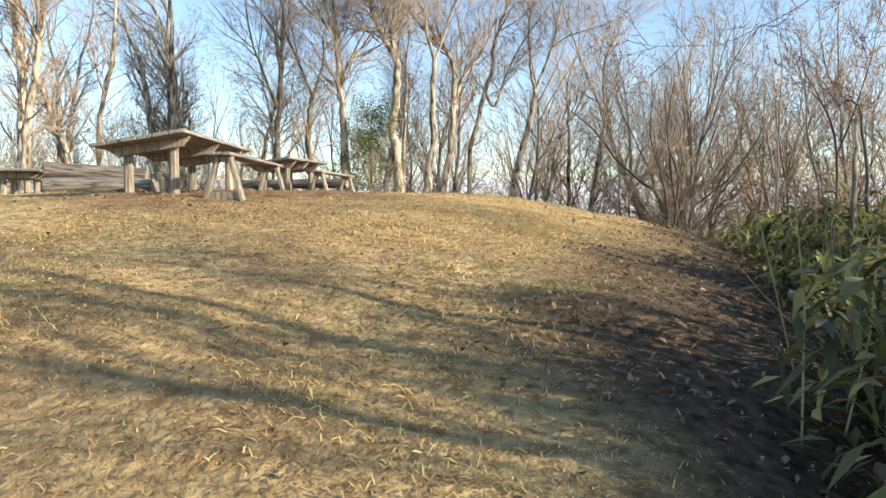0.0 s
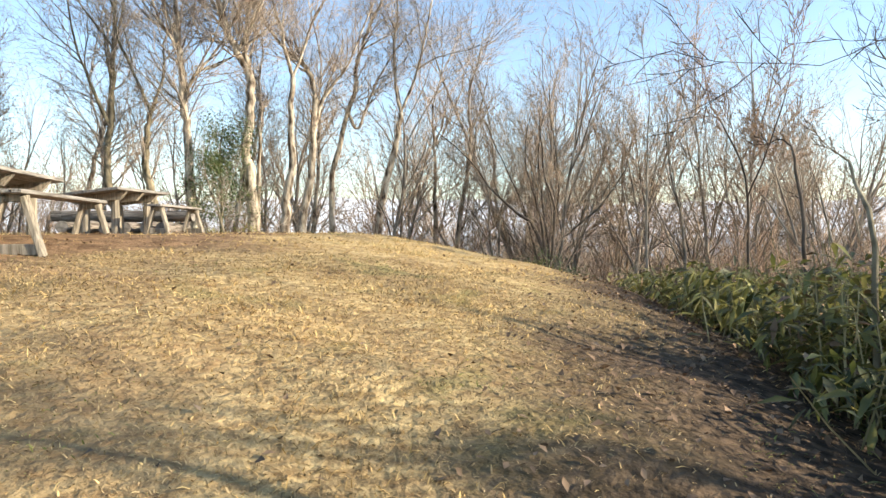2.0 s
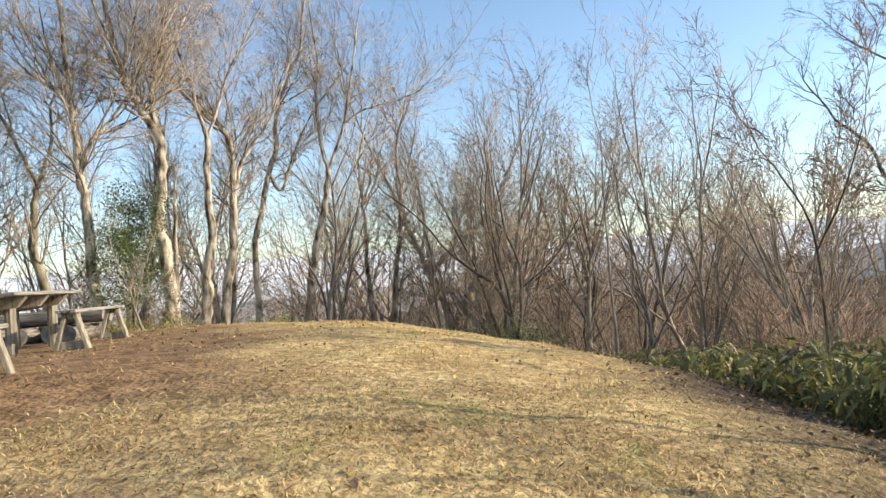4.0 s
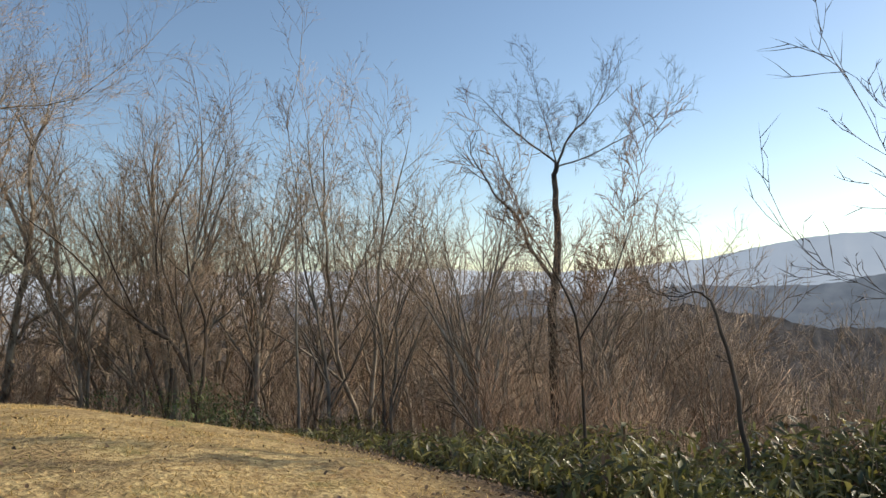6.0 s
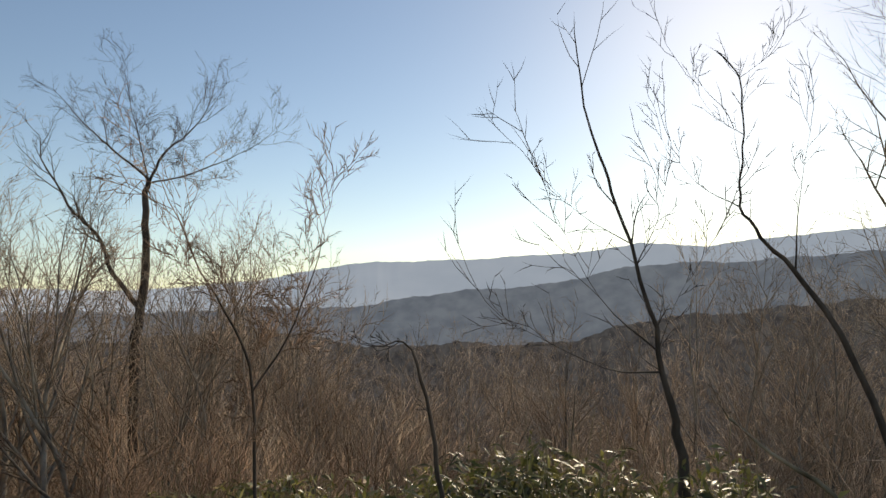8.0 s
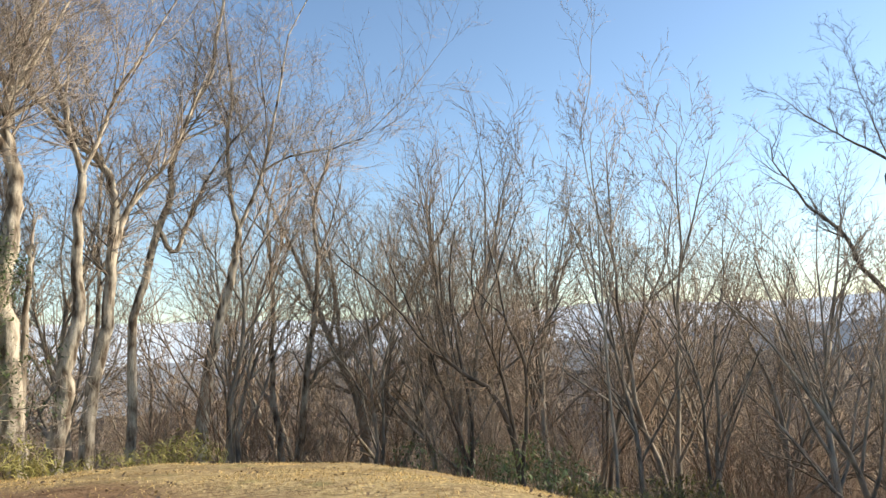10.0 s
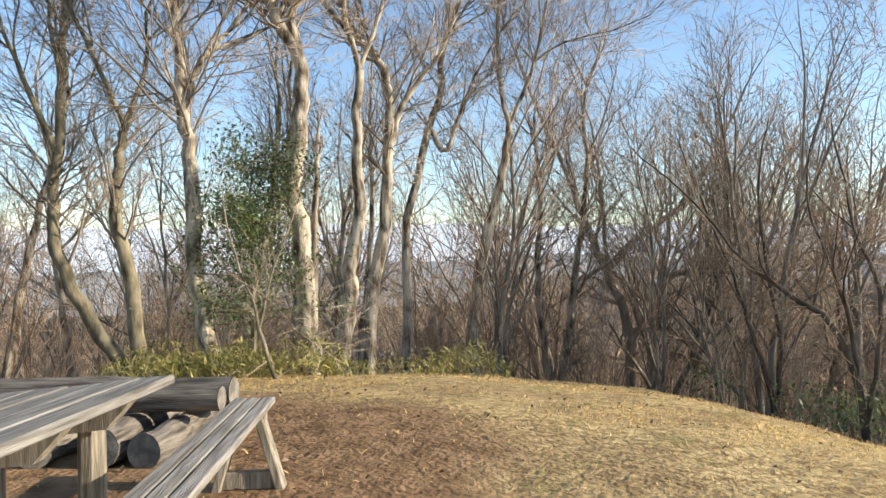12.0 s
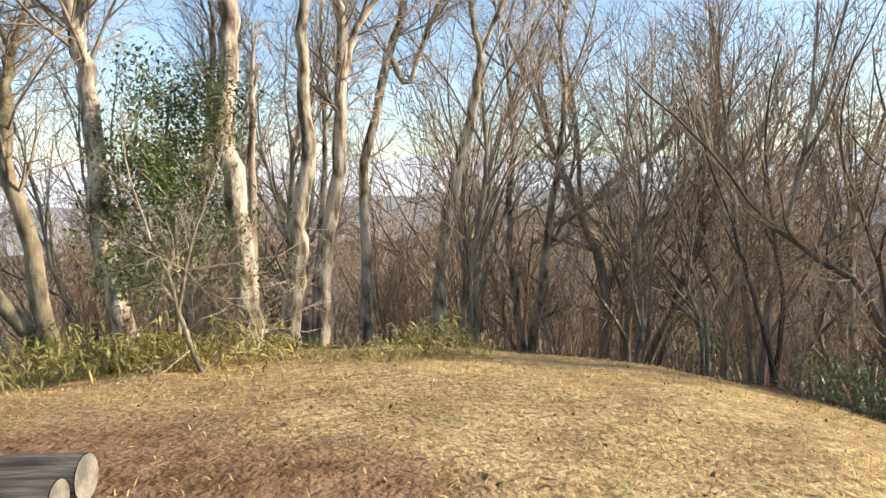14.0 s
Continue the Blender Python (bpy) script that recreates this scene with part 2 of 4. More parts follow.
def build_ground():
    rings = np.concatenate([np.arange(0.0, 16, 0.16), np.geomspace(16, 3600, 60)])
    count = 420
    ang = np.linspace(0, 2 * np.pi, count, endpoint=False)
    xs = TOP[0] + np.outer(rings[1:], np.sin(ang)).ravel()
    ys = TOP[1] + np.outer(rings[1:], np.cos(ang)).ravel()
    xs, ys = np.append(xs, TOP[0]), np.append(ys, TOP[1])
    co = np.stack([xs, ys, height(xs, ys)], -1)
    k = np.arange(len(rings) - 2)[:, None] * count
    i = np.arange(count)[None, :]
    j = (i + 1) % count
    a, b, c, d = (k + i).ravel(), (k + j).ravel(), (k + count + j).ravel(), (k + count + i).ravel()
    centre = len(xs) - 1
    tris = np.concatenate([np.stack([a, c, b], -1), np.stack([a, d, c], -1), np.stack([np.full(count, centre), i.ravel(), j.ravel()], -1)[:, [0, 1, 2]]])
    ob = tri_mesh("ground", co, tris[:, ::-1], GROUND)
    bare, shaded_litter = masks(xs, ys)
    for name, values in (("bare", bare), ("shaded_litter", shaded_litter)):
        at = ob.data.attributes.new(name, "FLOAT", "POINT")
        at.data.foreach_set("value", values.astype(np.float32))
    ob.data.polygons.foreach_set("use_smooth", np.ones(len(ob.data.polygons), dtype=bool))
    return tagged(ob, "grassy hilltop of dry straw-coloured grass and brown soil", "ground", kind="structure")


ground = build_ground()


def ridge(name, dist, stops, rough, mat, label, seed, base):
    """A ridge of hills all round, its crest by bearing in degrees from north."""
    rng = np.random.default_rng(seed)
    az = np.linspace(-180, 180, 1441)
    crest = np.interp(az, [s[0] for s in stops], [s[1] for s in stops])
    for f, a in ((9, 1.0), (23, 0.5), (61, 0.25), (170, 0.12), (420, 0.09)):
        crest = crest + rough * a * np.sin(np.radians(az) * f + rng.uniform(0, 6))
    verts, tris = [], []
    rows = ((0.0, 1.0), (-0.25, 0.6), (-0.5, 0.25), (-0.75, 0.0))
    for back, lift in rows:
        d = dist * (1 + back * 0.35)
        z = base + (crest - base) * lift
        verts.append(np.stack([d * np.sin(np.radians(az)), d * np.cos(np.radians(az)), z], -1))
    n = len(az)
    for k in range(len(rows) - 1):
        i = np.arange(n - 1) + k * n
        tris += [np.stack([i, i + n, i + 1], -1), np.stack([i + 1, i + n, i + n + 1], -1)]
    ob = tri_mesh(name, np.concatenate(verts), np.concatenate(tris), mat)
    return tagged(ob, label, "hills", kind="structure")


# Northern crest lifted so its painted blue haze covers the yellow horizon sky.
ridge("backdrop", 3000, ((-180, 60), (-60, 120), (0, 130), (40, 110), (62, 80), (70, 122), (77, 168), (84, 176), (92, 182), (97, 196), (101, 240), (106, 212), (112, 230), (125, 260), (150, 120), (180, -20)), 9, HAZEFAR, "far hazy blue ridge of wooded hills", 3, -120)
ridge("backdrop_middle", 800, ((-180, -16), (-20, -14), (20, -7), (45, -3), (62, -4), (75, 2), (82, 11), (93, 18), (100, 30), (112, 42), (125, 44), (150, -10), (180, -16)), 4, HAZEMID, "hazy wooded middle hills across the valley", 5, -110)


# The near slope's colour also carries haze and a slight glow.
HAZENEAR = haze_material("wooded_slope_haze", (0.095, 0.08, 0.072), (0.21, 0.178, 0.15), 0.24, 0.3)
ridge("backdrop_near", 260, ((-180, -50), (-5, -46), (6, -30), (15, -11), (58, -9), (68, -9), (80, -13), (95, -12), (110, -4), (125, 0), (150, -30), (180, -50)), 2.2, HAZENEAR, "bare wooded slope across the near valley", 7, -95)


# ---- trees ----
def tube(buf, pts, radii, sides):
    """A tapered tube along pts, closed at its tip."""
    verts, faces = buf
    base = len(verts)
    side = Vector((0.3, 0.9, 0.1))
    for k, p in enumerate(pts):
        d = (pts[min(k + 1, len(pts) - 1)] - pts[max(k - 1, 0)])
        if d.length < 1e-6:
            d = Vector((0, 0, 1))
        d.normalize()
        u = d.cross(side)
        if u.length < 0.05:
            u = d.cross(Vector((1, 0, 0)))
        u.normalize()
        v = d.cross(u)
        r = radii[k]
        for s in range(sides):
            a = 2 * math.pi * s / sides
            verts.append(p + u * (math.cos(a) * r) + v * (math.sin(a) * r))
    for k in range(len(pts) - 1):
        for s in range(sides):
            t = (s + 1) % sides
            a, b = base + k * sides, base + (k + 1) * sides
            faces.append((a + s, a + t, b + t, b + s))
    faces.append(tuple(base + (len(pts) - 1) * sides + s for s in range(sides)))


def smooth_line(pts, per=4):
    """Catmull-Rom through the points."""
    pts = [Vector(p) for p in pts]
    ext = [2 * pts[0] - pts[1]] + pts + [2 * pts[-1] - pts[-2]]
    out = []
    for k in range(1, len(ext) - 2):
        a, b, c, d = ext[k - 1:k + 3]
        for s in range(per):
            t = s / per
            out.append(0.5 * ((2 * b) + (c - a) * t + (2 * a - 5 * b + 4 * c - d) * t * t + (3 * b - a - 3 * c + d) * t ** 3))
    out.append(pts[-1])
    return out


def rand_dir(rng):
    v = Vector((rng.gauss(0, 1), rng.gauss(0, 1), rng.gauss(0, 1)))
    return v.normalized()


def spikes(pts, radii, sides):
    """Tapered twigs along many lines at once, each closed to a point: vertices and triangles."""
    n, m = pts.shape[:2]
    d = np.empty_like(pts)
    d[:, 1:-1] = pts[:, 2:] - pts[:, :-2]
    d[:, 0], d[:, -1] = pts[:, 1] - pts[:, 0], pts[:, -1] - pts[:, -2]
    d /= np.linalg.norm(d, axis=-1, keepdims=True) + 1e-9
    u = np.cross(d, np.array([0.31, 0.9, 0.12]))
    u /= np.linalg.norm(u, axis=-1, keepdims=True) + 1e-9
    v = np.cross(d, u)
    ang = 2 * np.pi * np.arange(sides) / sides
    ring = pts[:, :-1, None] + radii[:, :-1, None, None] * (u[:, :-1, None] * np.cos(ang)[:, None] + v[:, :-1, None] * np.sin(ang)[:, None])
    verts = np.concatenate([ring.reshape(n, -1, 3), pts[:, -1:]], 1)
    tris, top = [], (m - 2) * sides
    for s in range(sides):
        t = (s + 1) % sides
        for k in range(m - 2):
            a, b = k * sides, (k + 1) * sides
            tris += [(a + s, a + t, b + t), (a + s, b + t, b + s)]
        tris.append((top + s, top + t, (m - 1) * sides))
    per = verts.shape[1]
    tris = (np.array(tris)[None] + (np.arange(n) * per)[:, None, None]).reshape(-1, 3)
    return verts.reshape(-1, 3), tris


def unit(a):
    return a / (np.linalg.norm(a, axis=-1, keepdims=True) + 1e-9)


SEGS, SIDES = (6, 4, 2, 1, 1), (5, 3, 3, 3, 3)


def sprout(p, d, length, r, level, kids, rng, up=0.14, wig=0.15, spread=0.85, ratio=0.55, fine=0.004, segs=SEGS):
    """Branches from the starts p, and their twigs level by level; a list of (level, vertices, triangles)."""
    out = []
    p, d, length, r = np.asarray(p, float), unit(np.asarray(d, float)), np.asarray(length, float), np.asarray(r, float)
    last = level + len(kids)
    for lv in range(level, last + 1):
        n, seg = len(p), segs[min(lv, len(segs) - 1)]
        pts, dirs = [p], [d]
        for k in range(seg):
            d = unit(d + rng.normal(0, wig * (0.95 if lv == 0 else 0.75), (n, 3)) + np.array([0, 0, up]) * (1.0, 0.7, 0.35, 0.15)[min(lv, 3)])
            pts.append(pts[-1] + d * (length / seg)[:, None])
            dirs.append(d)
        pts, dirs = np.stack(pts, 1), np.stack(dirs, 1)
        radii = np.maximum(r[:, None] * (1 - 0.72 * np.linspace(0, 1, seg + 1)[None]), fine * 0.6)
        v, t = spikes(pts, radii, SIDES[min(lv, len(SIDES) - 1)])
        out.append((lv, v, t))
        if lv == last:
            break
        k = kids[lv - level]
        f = np.clip(0.18 + 0.84 * (np.arange(k)[None] + rng.random((n, k))) / k, 0, 1)
        i = np.minimum((f * seg).astype(int), seg - 1)
        w = (f * seg - i)[..., None]
        row = np.arange(n)[:, None]
        q = pts[row, i] * (1 - w) + pts[row, i + 1] * w
        dd = dirs[row, i + 1]
        side = unit(np.cross(dd, rng.normal(0, 1, (n, k, 3))))
        nd = unit(dd + side * (spread * rng.uniform(0.55, 1.25, (n, k)))[..., None])
        nl = length[:, None] * ratio * rng.uniform(0.65, 1.2, (n, k)) * (1.25 - 0.55 * f)
        nr = np.maximum(radii[row, i] * 0.62, fine)
        p, d, length, r = q.reshape(-1, 3), nd.reshape(-1, 3), nl.ravel(), nr.ravel()
    return out


def joined(pieces):
    vs, ts, base = [], [], 0
    for v, t in pieces:
        vs.append(v)
        ts.append(t + base)
        base += len(v)
    return np.concatenate(vs), np.concatenate(ts)


def add_tris(buf, v, t):
    base = len(buf[0])
    buf[0].extend(map(tuple, v))
    buf[1].extend(tuple(x) for x in (t + base).tolist())


def crown_part(pieces, mat, parent):
    v, t = joined(pieces)
    ob = tri_mesh("crown", v, t, mat)
    ob.parent = parent
    return ob


def main_tree(lines, r, seed, label, bark=None, twigs=None, top=2.6, bushy=1.0, low=0.45, name="tree", up=0.3, root=True, shoots=0, thin=0.78, fan=(6, 4, 3), twig=0.0045):
    """A tree with a set trunk and main limbs; the limbs end in fans of branches and twigs."""
    rng = random.Random(seed)
    bx, by, _ = lines[0][0]
    base = Vector((bx, by, zat(bx, by) - 0.05))
    trunk = ([], [])
    made = []
    for k, line in enumerate(lines):
        pts = [Vector(q) - base for q in line]
        if k == 0:
            if pts[0].z > 0.15:
                pts.insert(0, Vector((pts[0].x, pts[0].y, 0)) + (pts[0] - pts[1]).normalized() * 0.1)
            pts[0].z = -0.15
            r0 = r
        else:
            cand = [(min((q - pts[0]).length, 9), i, j) for j, (o, _) in enumerate(made) for i, q in enumerate(o)]
            _, i, j = min(cand)
            shift = made[j][0][i] - pts[0]
            pts = [q + shift for q in pts]
            r0 = made[j][1][i] * thin
        line_pts = smooth_line(pts, 4)
        line_pts = [q + rand_dir(rng) * min(0.035, r0 * 0.35) if 0 < n < len(line_pts) - 1 else q for n, q in enumerate(line_pts)]
        m = len(line_pts)
        end = 0.16 if thin <= 0.5 else 0.42 if k == 0 else 0.5
        radii = [r0 * (end + (1 - end) * (1 - n / (m - 1)) ** (2.4 if thin <= 0.5 else 1)) for n in range(m)]
        if k == 0 and root:
            radii[0] *= 1.5
            radii[1] *= 1.2
        made.append((line_pts, radii))
        tube(trunk, line_pts, radii, 9 if r0 > 0.08 else 6)
    nrng = np.random.default_rng(seed)
    fans, sides, tufts = [], [], []
    for k, (line, radii) in enumerate(made):
        d = (line[-1] - line[-3]).normalized()
        reach = top * 1.3 * (1 if k else 1.15)
        forked = k == 0 and any((o[0] - line[-1]).length < 0.6 for o, _ in made[1:])
        for n in range(0 if forked else 5 if reach > 2 else 3):
            i = len(line) - 1 if n == 0 else rng.randrange(int(len(line) * (0.75 if k == 0 else 0.45)), len(line))
            nd = d + (rand_dir(rng) * 0.15 if n == 0 else d.cross(rand_dir(rng)).normalized() * rng.uniform(0.45, 0.8)) + Vector((0, 0, 0.2 * up))
            fans.append((line[i], nd, reach * ((1.35 if k else 1.7) if n == 0 else rng.uniform(0.55, 0.95 if k else 0.8)), radii[-1] * 0.95 if n == 0 else radii[i] * 0.55))
        count = 0 if forked and low >= 0.7 else max(2, int(len(line) * (0.75 if k == 0 else 1.15) * bushy))
        for n in range(count):
            f = low + (1 - low) * rng.random() if k == 0 else 0.2 + 0.8 * rng.random()
            i = min(int(f * (len(line) - 1)), len(line) - 2)
            d = (line[i + 1] - line[i]).normalized()
            nd = d * 0.6 + d.cross(rand_dir(rng)).normalized() + Vector((0, 0, 0.2))
            sides.append((line[i], nd, reach * rng.uniform(0.3, 0.65), radii[i] * 0.27))
        for n in range(shoots):
            i = rng.randrange(1, max(2, len(line) // 2))
            tufts.append((line[i], Vector((0, 0, 0.3)) + rand_dir(rng), rng.uniform(0.6, 1.3), 0.008))
    kids = tuple(n + 1 for n in fan[:2]) + ((fan[2] + 2,) if fan[2] else ())
    pieces = []
    for starts, level, split in ((fans, 0, kids), (sides, 1, kids[1:] + (3,) if fan[2] else kids[1:]), (tufts, 2, (4, 3))):
        if starts:
            p, d, ln, rr = zip(*starts)
            for lv, v, t in sprout([tuple(q) for q in p], [tuple(q) for q in d], ln, rr, level, split, nrng, up=0.1 + 0.15 * up, fine=twig):
                if lv == 0 and name == "tree":
                    add_tris(trunk, v, t)
                else:
                    pieces.append((v, t))
    ob = thing(name, Matrix.Translation(base), label, "tree" if name != "dead_stem" else "stem", "bare trees round the hilltop")
    mesh_object("trunk", trunk[0], trunk[1], bark or BARK, ob, smooth=True)
    crown_part(pieces, twigs or TWIG, ob)
    return ob


PALE = "bare deciduous tree with pale crooked sunlit trunk"
main_tree([[(-1.26, 20.76, -0.44), (-1.33, 20.76, 0.42), (-1.38, 20.77, 1.46), (-1.5, 20.77, 2.24), (-1.41, 20.77, 2.86), (-1.35, 20.76, 3.66), (-1.4, 20.77, 4.19), (-1.67, 20.77, 4.67), (-1.93, 20.78, 5.23), (-2.11, 20.77, 5.93)],
           [(-1.39, 20.52, 4.08), (-1.5, 20.52, 4.65), (-1.47, 20.52, 5.36), (-1.39, 20.52, 5.98)]], 0.17, 11, "bare tree whose pale trunk bends sharply half-way up", top=2.6, low=0.78)
main_tree([[(-1.22, 20.95, -0.44), (-1.2, 20.95, 1.2), (-1.14, 20.95, 2.4), (-1.1, 20.96, 2.9)]], 0.075, 12, "broken-off trunk stub beside a bent tree", name="dead_stem", top=0.25, bushy=0.3, low=0.2, shoots=6)
main_tree([[(-0.66, 22.52, -0.73), (-0.52, 22.51, 0.28), (-0.48, 22.5, 1.09), (-0.29, 22.48, 2.02), (-0.35, 22.49, 3.05), (-0.26, 22.48, 4.47)],
           [(-0.29, 22.23, 4.4), (-0.49, 22.25, 5.07), (-0.6, 22.26, 5.79), (-0.81, 22.28, 6.41), (-0.92, 22.29, 6.92)],
           [(-0.19, 22.97, 4.6), (0.12, 22.93, 5.43), (0.38, 22.89, 6.21), (0.81, 22.81, 7.01)]], 0.18, 13, "tall bare tree with a pale trunk forked in two", top=2.8, low=0.7, shoots=8)
main_tree([[(-0.11, 23.26, -0.85), (0.04, 23.24, 0.65), (0.3, 23.21, 2.07), (0.31, 23.2, 3.18), (0.39, 23.19, 4.18), (0.17, 23.23, 4.85), (-0.27, 23.28, 5.28)],
           [(0.27, 22.96, 3.14), (0.57, 22.91, 4.02), (1.1, 22.8, 4.69)]], 0.15, 14, "bare tree with a brown trunk and a hooked crown", top=1.6, low=0.5, shoots=10)
main_tree([[(0.93, 24.82, -1.0), (0.96, 24.81, 0.58), (0.99, 24.81, 1.94), (1.41, 24.72, 3.56), (1.71, 24.66, 4.69), (1.77, 24.64, 5.45), (2.13, 24.55, 6.47), (2.62, 24.41, 7.62)],
           [(1.48, 24.45, 3.89), (1.83, 24.37, 3.4), (2.19, 24.27, 4.39), (2.54, 24.17, 5.13)]], 0.115, 15, "slender bare tree with a pale wavering trunk", top=1.8, low=0.4, shoots=6)
main_tree([[(2.31, 24.71, -1.64), (2.49, 24.66, 0.58), (2.79, 24.57, 1.95), (3.03, 24.49, 2.95), (3.18, 24.44, 3.9)],
           [(3.1, 24.2, 3.86), (2.95, 24.25, 4.67), (2.9, 24.27, 5.93), (3.02, 24.23, 7.07), (2.96, 24.25, 7.97)],
           [(3.35, 24.91, 3.99), (3.74, 24.77, 4.96), (3.98, 24.68, 5.74), (4.23, 24.58, 7.05), (4.41, 24.5, 8.1)],
           [(3.83, 24.71, 5.33), (4.43, 24.46, 5.72), (5.36, 24.01, 5.89)]], 0.18, 16, "tall leaning bare tree with a pale forked trunk", top=2.6, low=0.8)
main_tree([[(-2.66, 20.75, -0.4), (-2.86, 20.73, 0.77), (-2.92, 20.72, 1.95), (-2.96, 20.72, 2.88), (-3.06, 20.71, 3.47), (-3.09, 20.71, 4.24), (-3.14, 20.7, 5.01), (-3.18, 20.7, 5.78)],
           [(-2.99, 20.47, 3.25), (-2.8, 20.48, 3.94), (-2.37, 20.51, 4.49)]], 0.14, 17, "tall bare tree with a slim straight pale trunk", top=2.6, low=0.5, shoots=12)
main_tree([[(-3.94, 22.61, -0.73), (-4.1, 22.58, 0.71), (-4.31, 22.54, 1.95), (-4.24, 22.55, 2.92), (-4.14, 22.57, 3.46)],
           [(-4.1, 22.33, 3.42), (-4.44, 22.26, 4.3), (-4.88, 22.16, 5.38), (-4.98, 22.14, 6.12)],
           [(-4.23, 23.06, 3.55), (-3.91, 23.12, 4.45), (-3.89, 23.12, 5.39), (-3.52, 23.17, 6.18)]], 0.15, 18, PALE, bark=MOSSY, top=2.4, low=0.5)
main_tree([[(-4.49, 24.03, -0.93), (-5.05, 23.92, 0.04), (-5.53, 23.8, 1.28), (-5.6, 23.78, 2.11), (-5.5, 23.81, 3.37), (-5.41, 23.83, 4.86), (-5.39, 23.84, 5.72)],
           [(-5.48, 23.56, 3.02), (-5.89, 23.44, 4.1), (-6.25, 23.33, 5.06)]], 0.15, 19, "bare tree with a mossy trunk curving up from the slope", bark=MOSSY, top=2.6, low=0.4)
main_tree([[(-1.72, 18.88, -0.35), (-1.96, 18.88, 0.28), (-2.01, 18.87, 0.56), (-2.17, 18.87, 0.98)], [(-1.95, 18.63, 0.3), (-1.83, 18.63, 0.85), (-1.63, 18.62, 1.41)]], 0.032, 20,
          "slim leaning sapling with bleached twigs", bark=MOSSY, top=0.5, low=0.4, name="sapling", shoots=3, fan=(4, 3, 0))
main_tree([[(8.52, 29.18, -3.69), (8.44, 29.22, -1.0), (7.91, 29.49, 0.49), (7.49, 29.69, 1.73), (7.03, 29.9, 3.13)], [(7.79, 29.27, 0.36), (8.42, 28.95, 1.21), (9.41, 28.38, 2.05), (10.09, 27.95, 3.04)],
           [(8.13, 29.94, 0.47), (8.05, 29.98, 2.45), (7.88, 30.06, 4.24)], [(8.12, 28.54, -1.91), (8.99, 28.05, -0.09), (9.91, 27.48, 0.42)]], 0.19, 21, "many-stemmed bare tree with dark spreading limbs", bark=WOODBARK, twigs=FORESTTWIG, top=2.6)
main_tree([[(6.9, 20.89, -1.98), (6.78, 21.0, -1.09), (6.54, 21.19, -0.11), (6.38, 21.32, 0.68)], [(6.74, 20.71, -1.82), (6.82, 20.64, -0.64), (6.73, 20.72, 0.42), (6.6, 20.82, 1.66)]], 0.06, 22,
          "clump of thin dark bare stems by the grass edge", bark=DARKBARK, twigs=FORESTTWIG, top=1.2, fan=(4, 3, 2))
main_tree([[(5.81, 17.81, -1.53), (5.74, 17.87, -0.73), (5.54, 18.08, 0.12), (5.14, 18.45, 0.54), (4.87, 18.68, 0.83)], [(5.61, 17.65, -1.11), (5.72, 17.53, -0.24), (5.74, 17.51, 0.67), (5.55, 17.71, 1.49)],
           [(6.11, 18.22, -0.84), (6.01, 18.32, 0.23), (5.82, 18.51, 1.13)]], 0.06, 23, "clump of thin dark bare stems above a shrub", bark=DARKBARK, twigs=FORESTTWIG, top=1.1, fan=(4, 3, 2))
main_tree([[(17.89, 17.3, -0.25), (17.96, 17.19, 1.29), (18.03, 17.07, 2.85), (18.01, 17.09, 4.45), (18.05, 17.02, 5.07)], [(18.0, 17.0, 5.02), (17.7, 17.6, 5.6), (17.4, 18.1, 6.1)], [(18.05, 17.1, 5.1), (18.1, 17.3, 5.8), (18.0, 17.4, 6.4)],
           [(18.0, 17.0, 4.94), (18.1, 16.6, 5.8), (18.3, 16.1, 6.3)], [(18.05, 17.0, 5.0), (18.5, 16.2, 5.25), (18.8, 15.4, 5.6), (19.0, 15.0, 5.8)], [(17.96, 17.2, 1.3), (17.6, 17.8, 2.3), (17.4, 18.2, 3.4), (17.0, 18.8, 4.2)]], 0.17, 24,
          "lone tall bare tree with a dark trunk and fan-shaped crown", bark=DARKBARK, twigs=DARKTWIG, top=1.25, low=0.9, bushy=0.9, thin=0.6)
main_tree([[(5.18, 5.24, -0.75), (5.2, 5.3, 0.0), (5.2, 5.4, 0.55), (5.2, 5.55, 1.4), (5.2, 5.75, 2.1), (5.2, 5.9, 2.6)], [(5.2, 5.38, 0.5), (5.1, 5.9, 0.55), (5.05, 6.5, 0.85), (5.0, 6.84, 1.05)],
           [(5.2, 5.66, 1.8), (5.3, 6.1, 2.1), (5.4, 6.46, 2.5)], [(5.2, 5.45, 0.8), (4.95, 5.99, 1.3), (4.8, 6.4, 2.1)], [(5.2, 5.6, 1.5), (5.4, 5.35, 1.92), (5.5, 5.2, 2.4)], [(5.2, 5.45, 0.8), (4.95, 5.3, 1.3), (4.8, 5.0, 1.8)]], 0.085, 25,
          "leaning dark bare tree with thin whippy branches", bark=DARKBARK, twigs=DARKTWIG, top=0.6, low=0.5, bushy=0.6, thin=0.42, fan=(2, 1, 0))
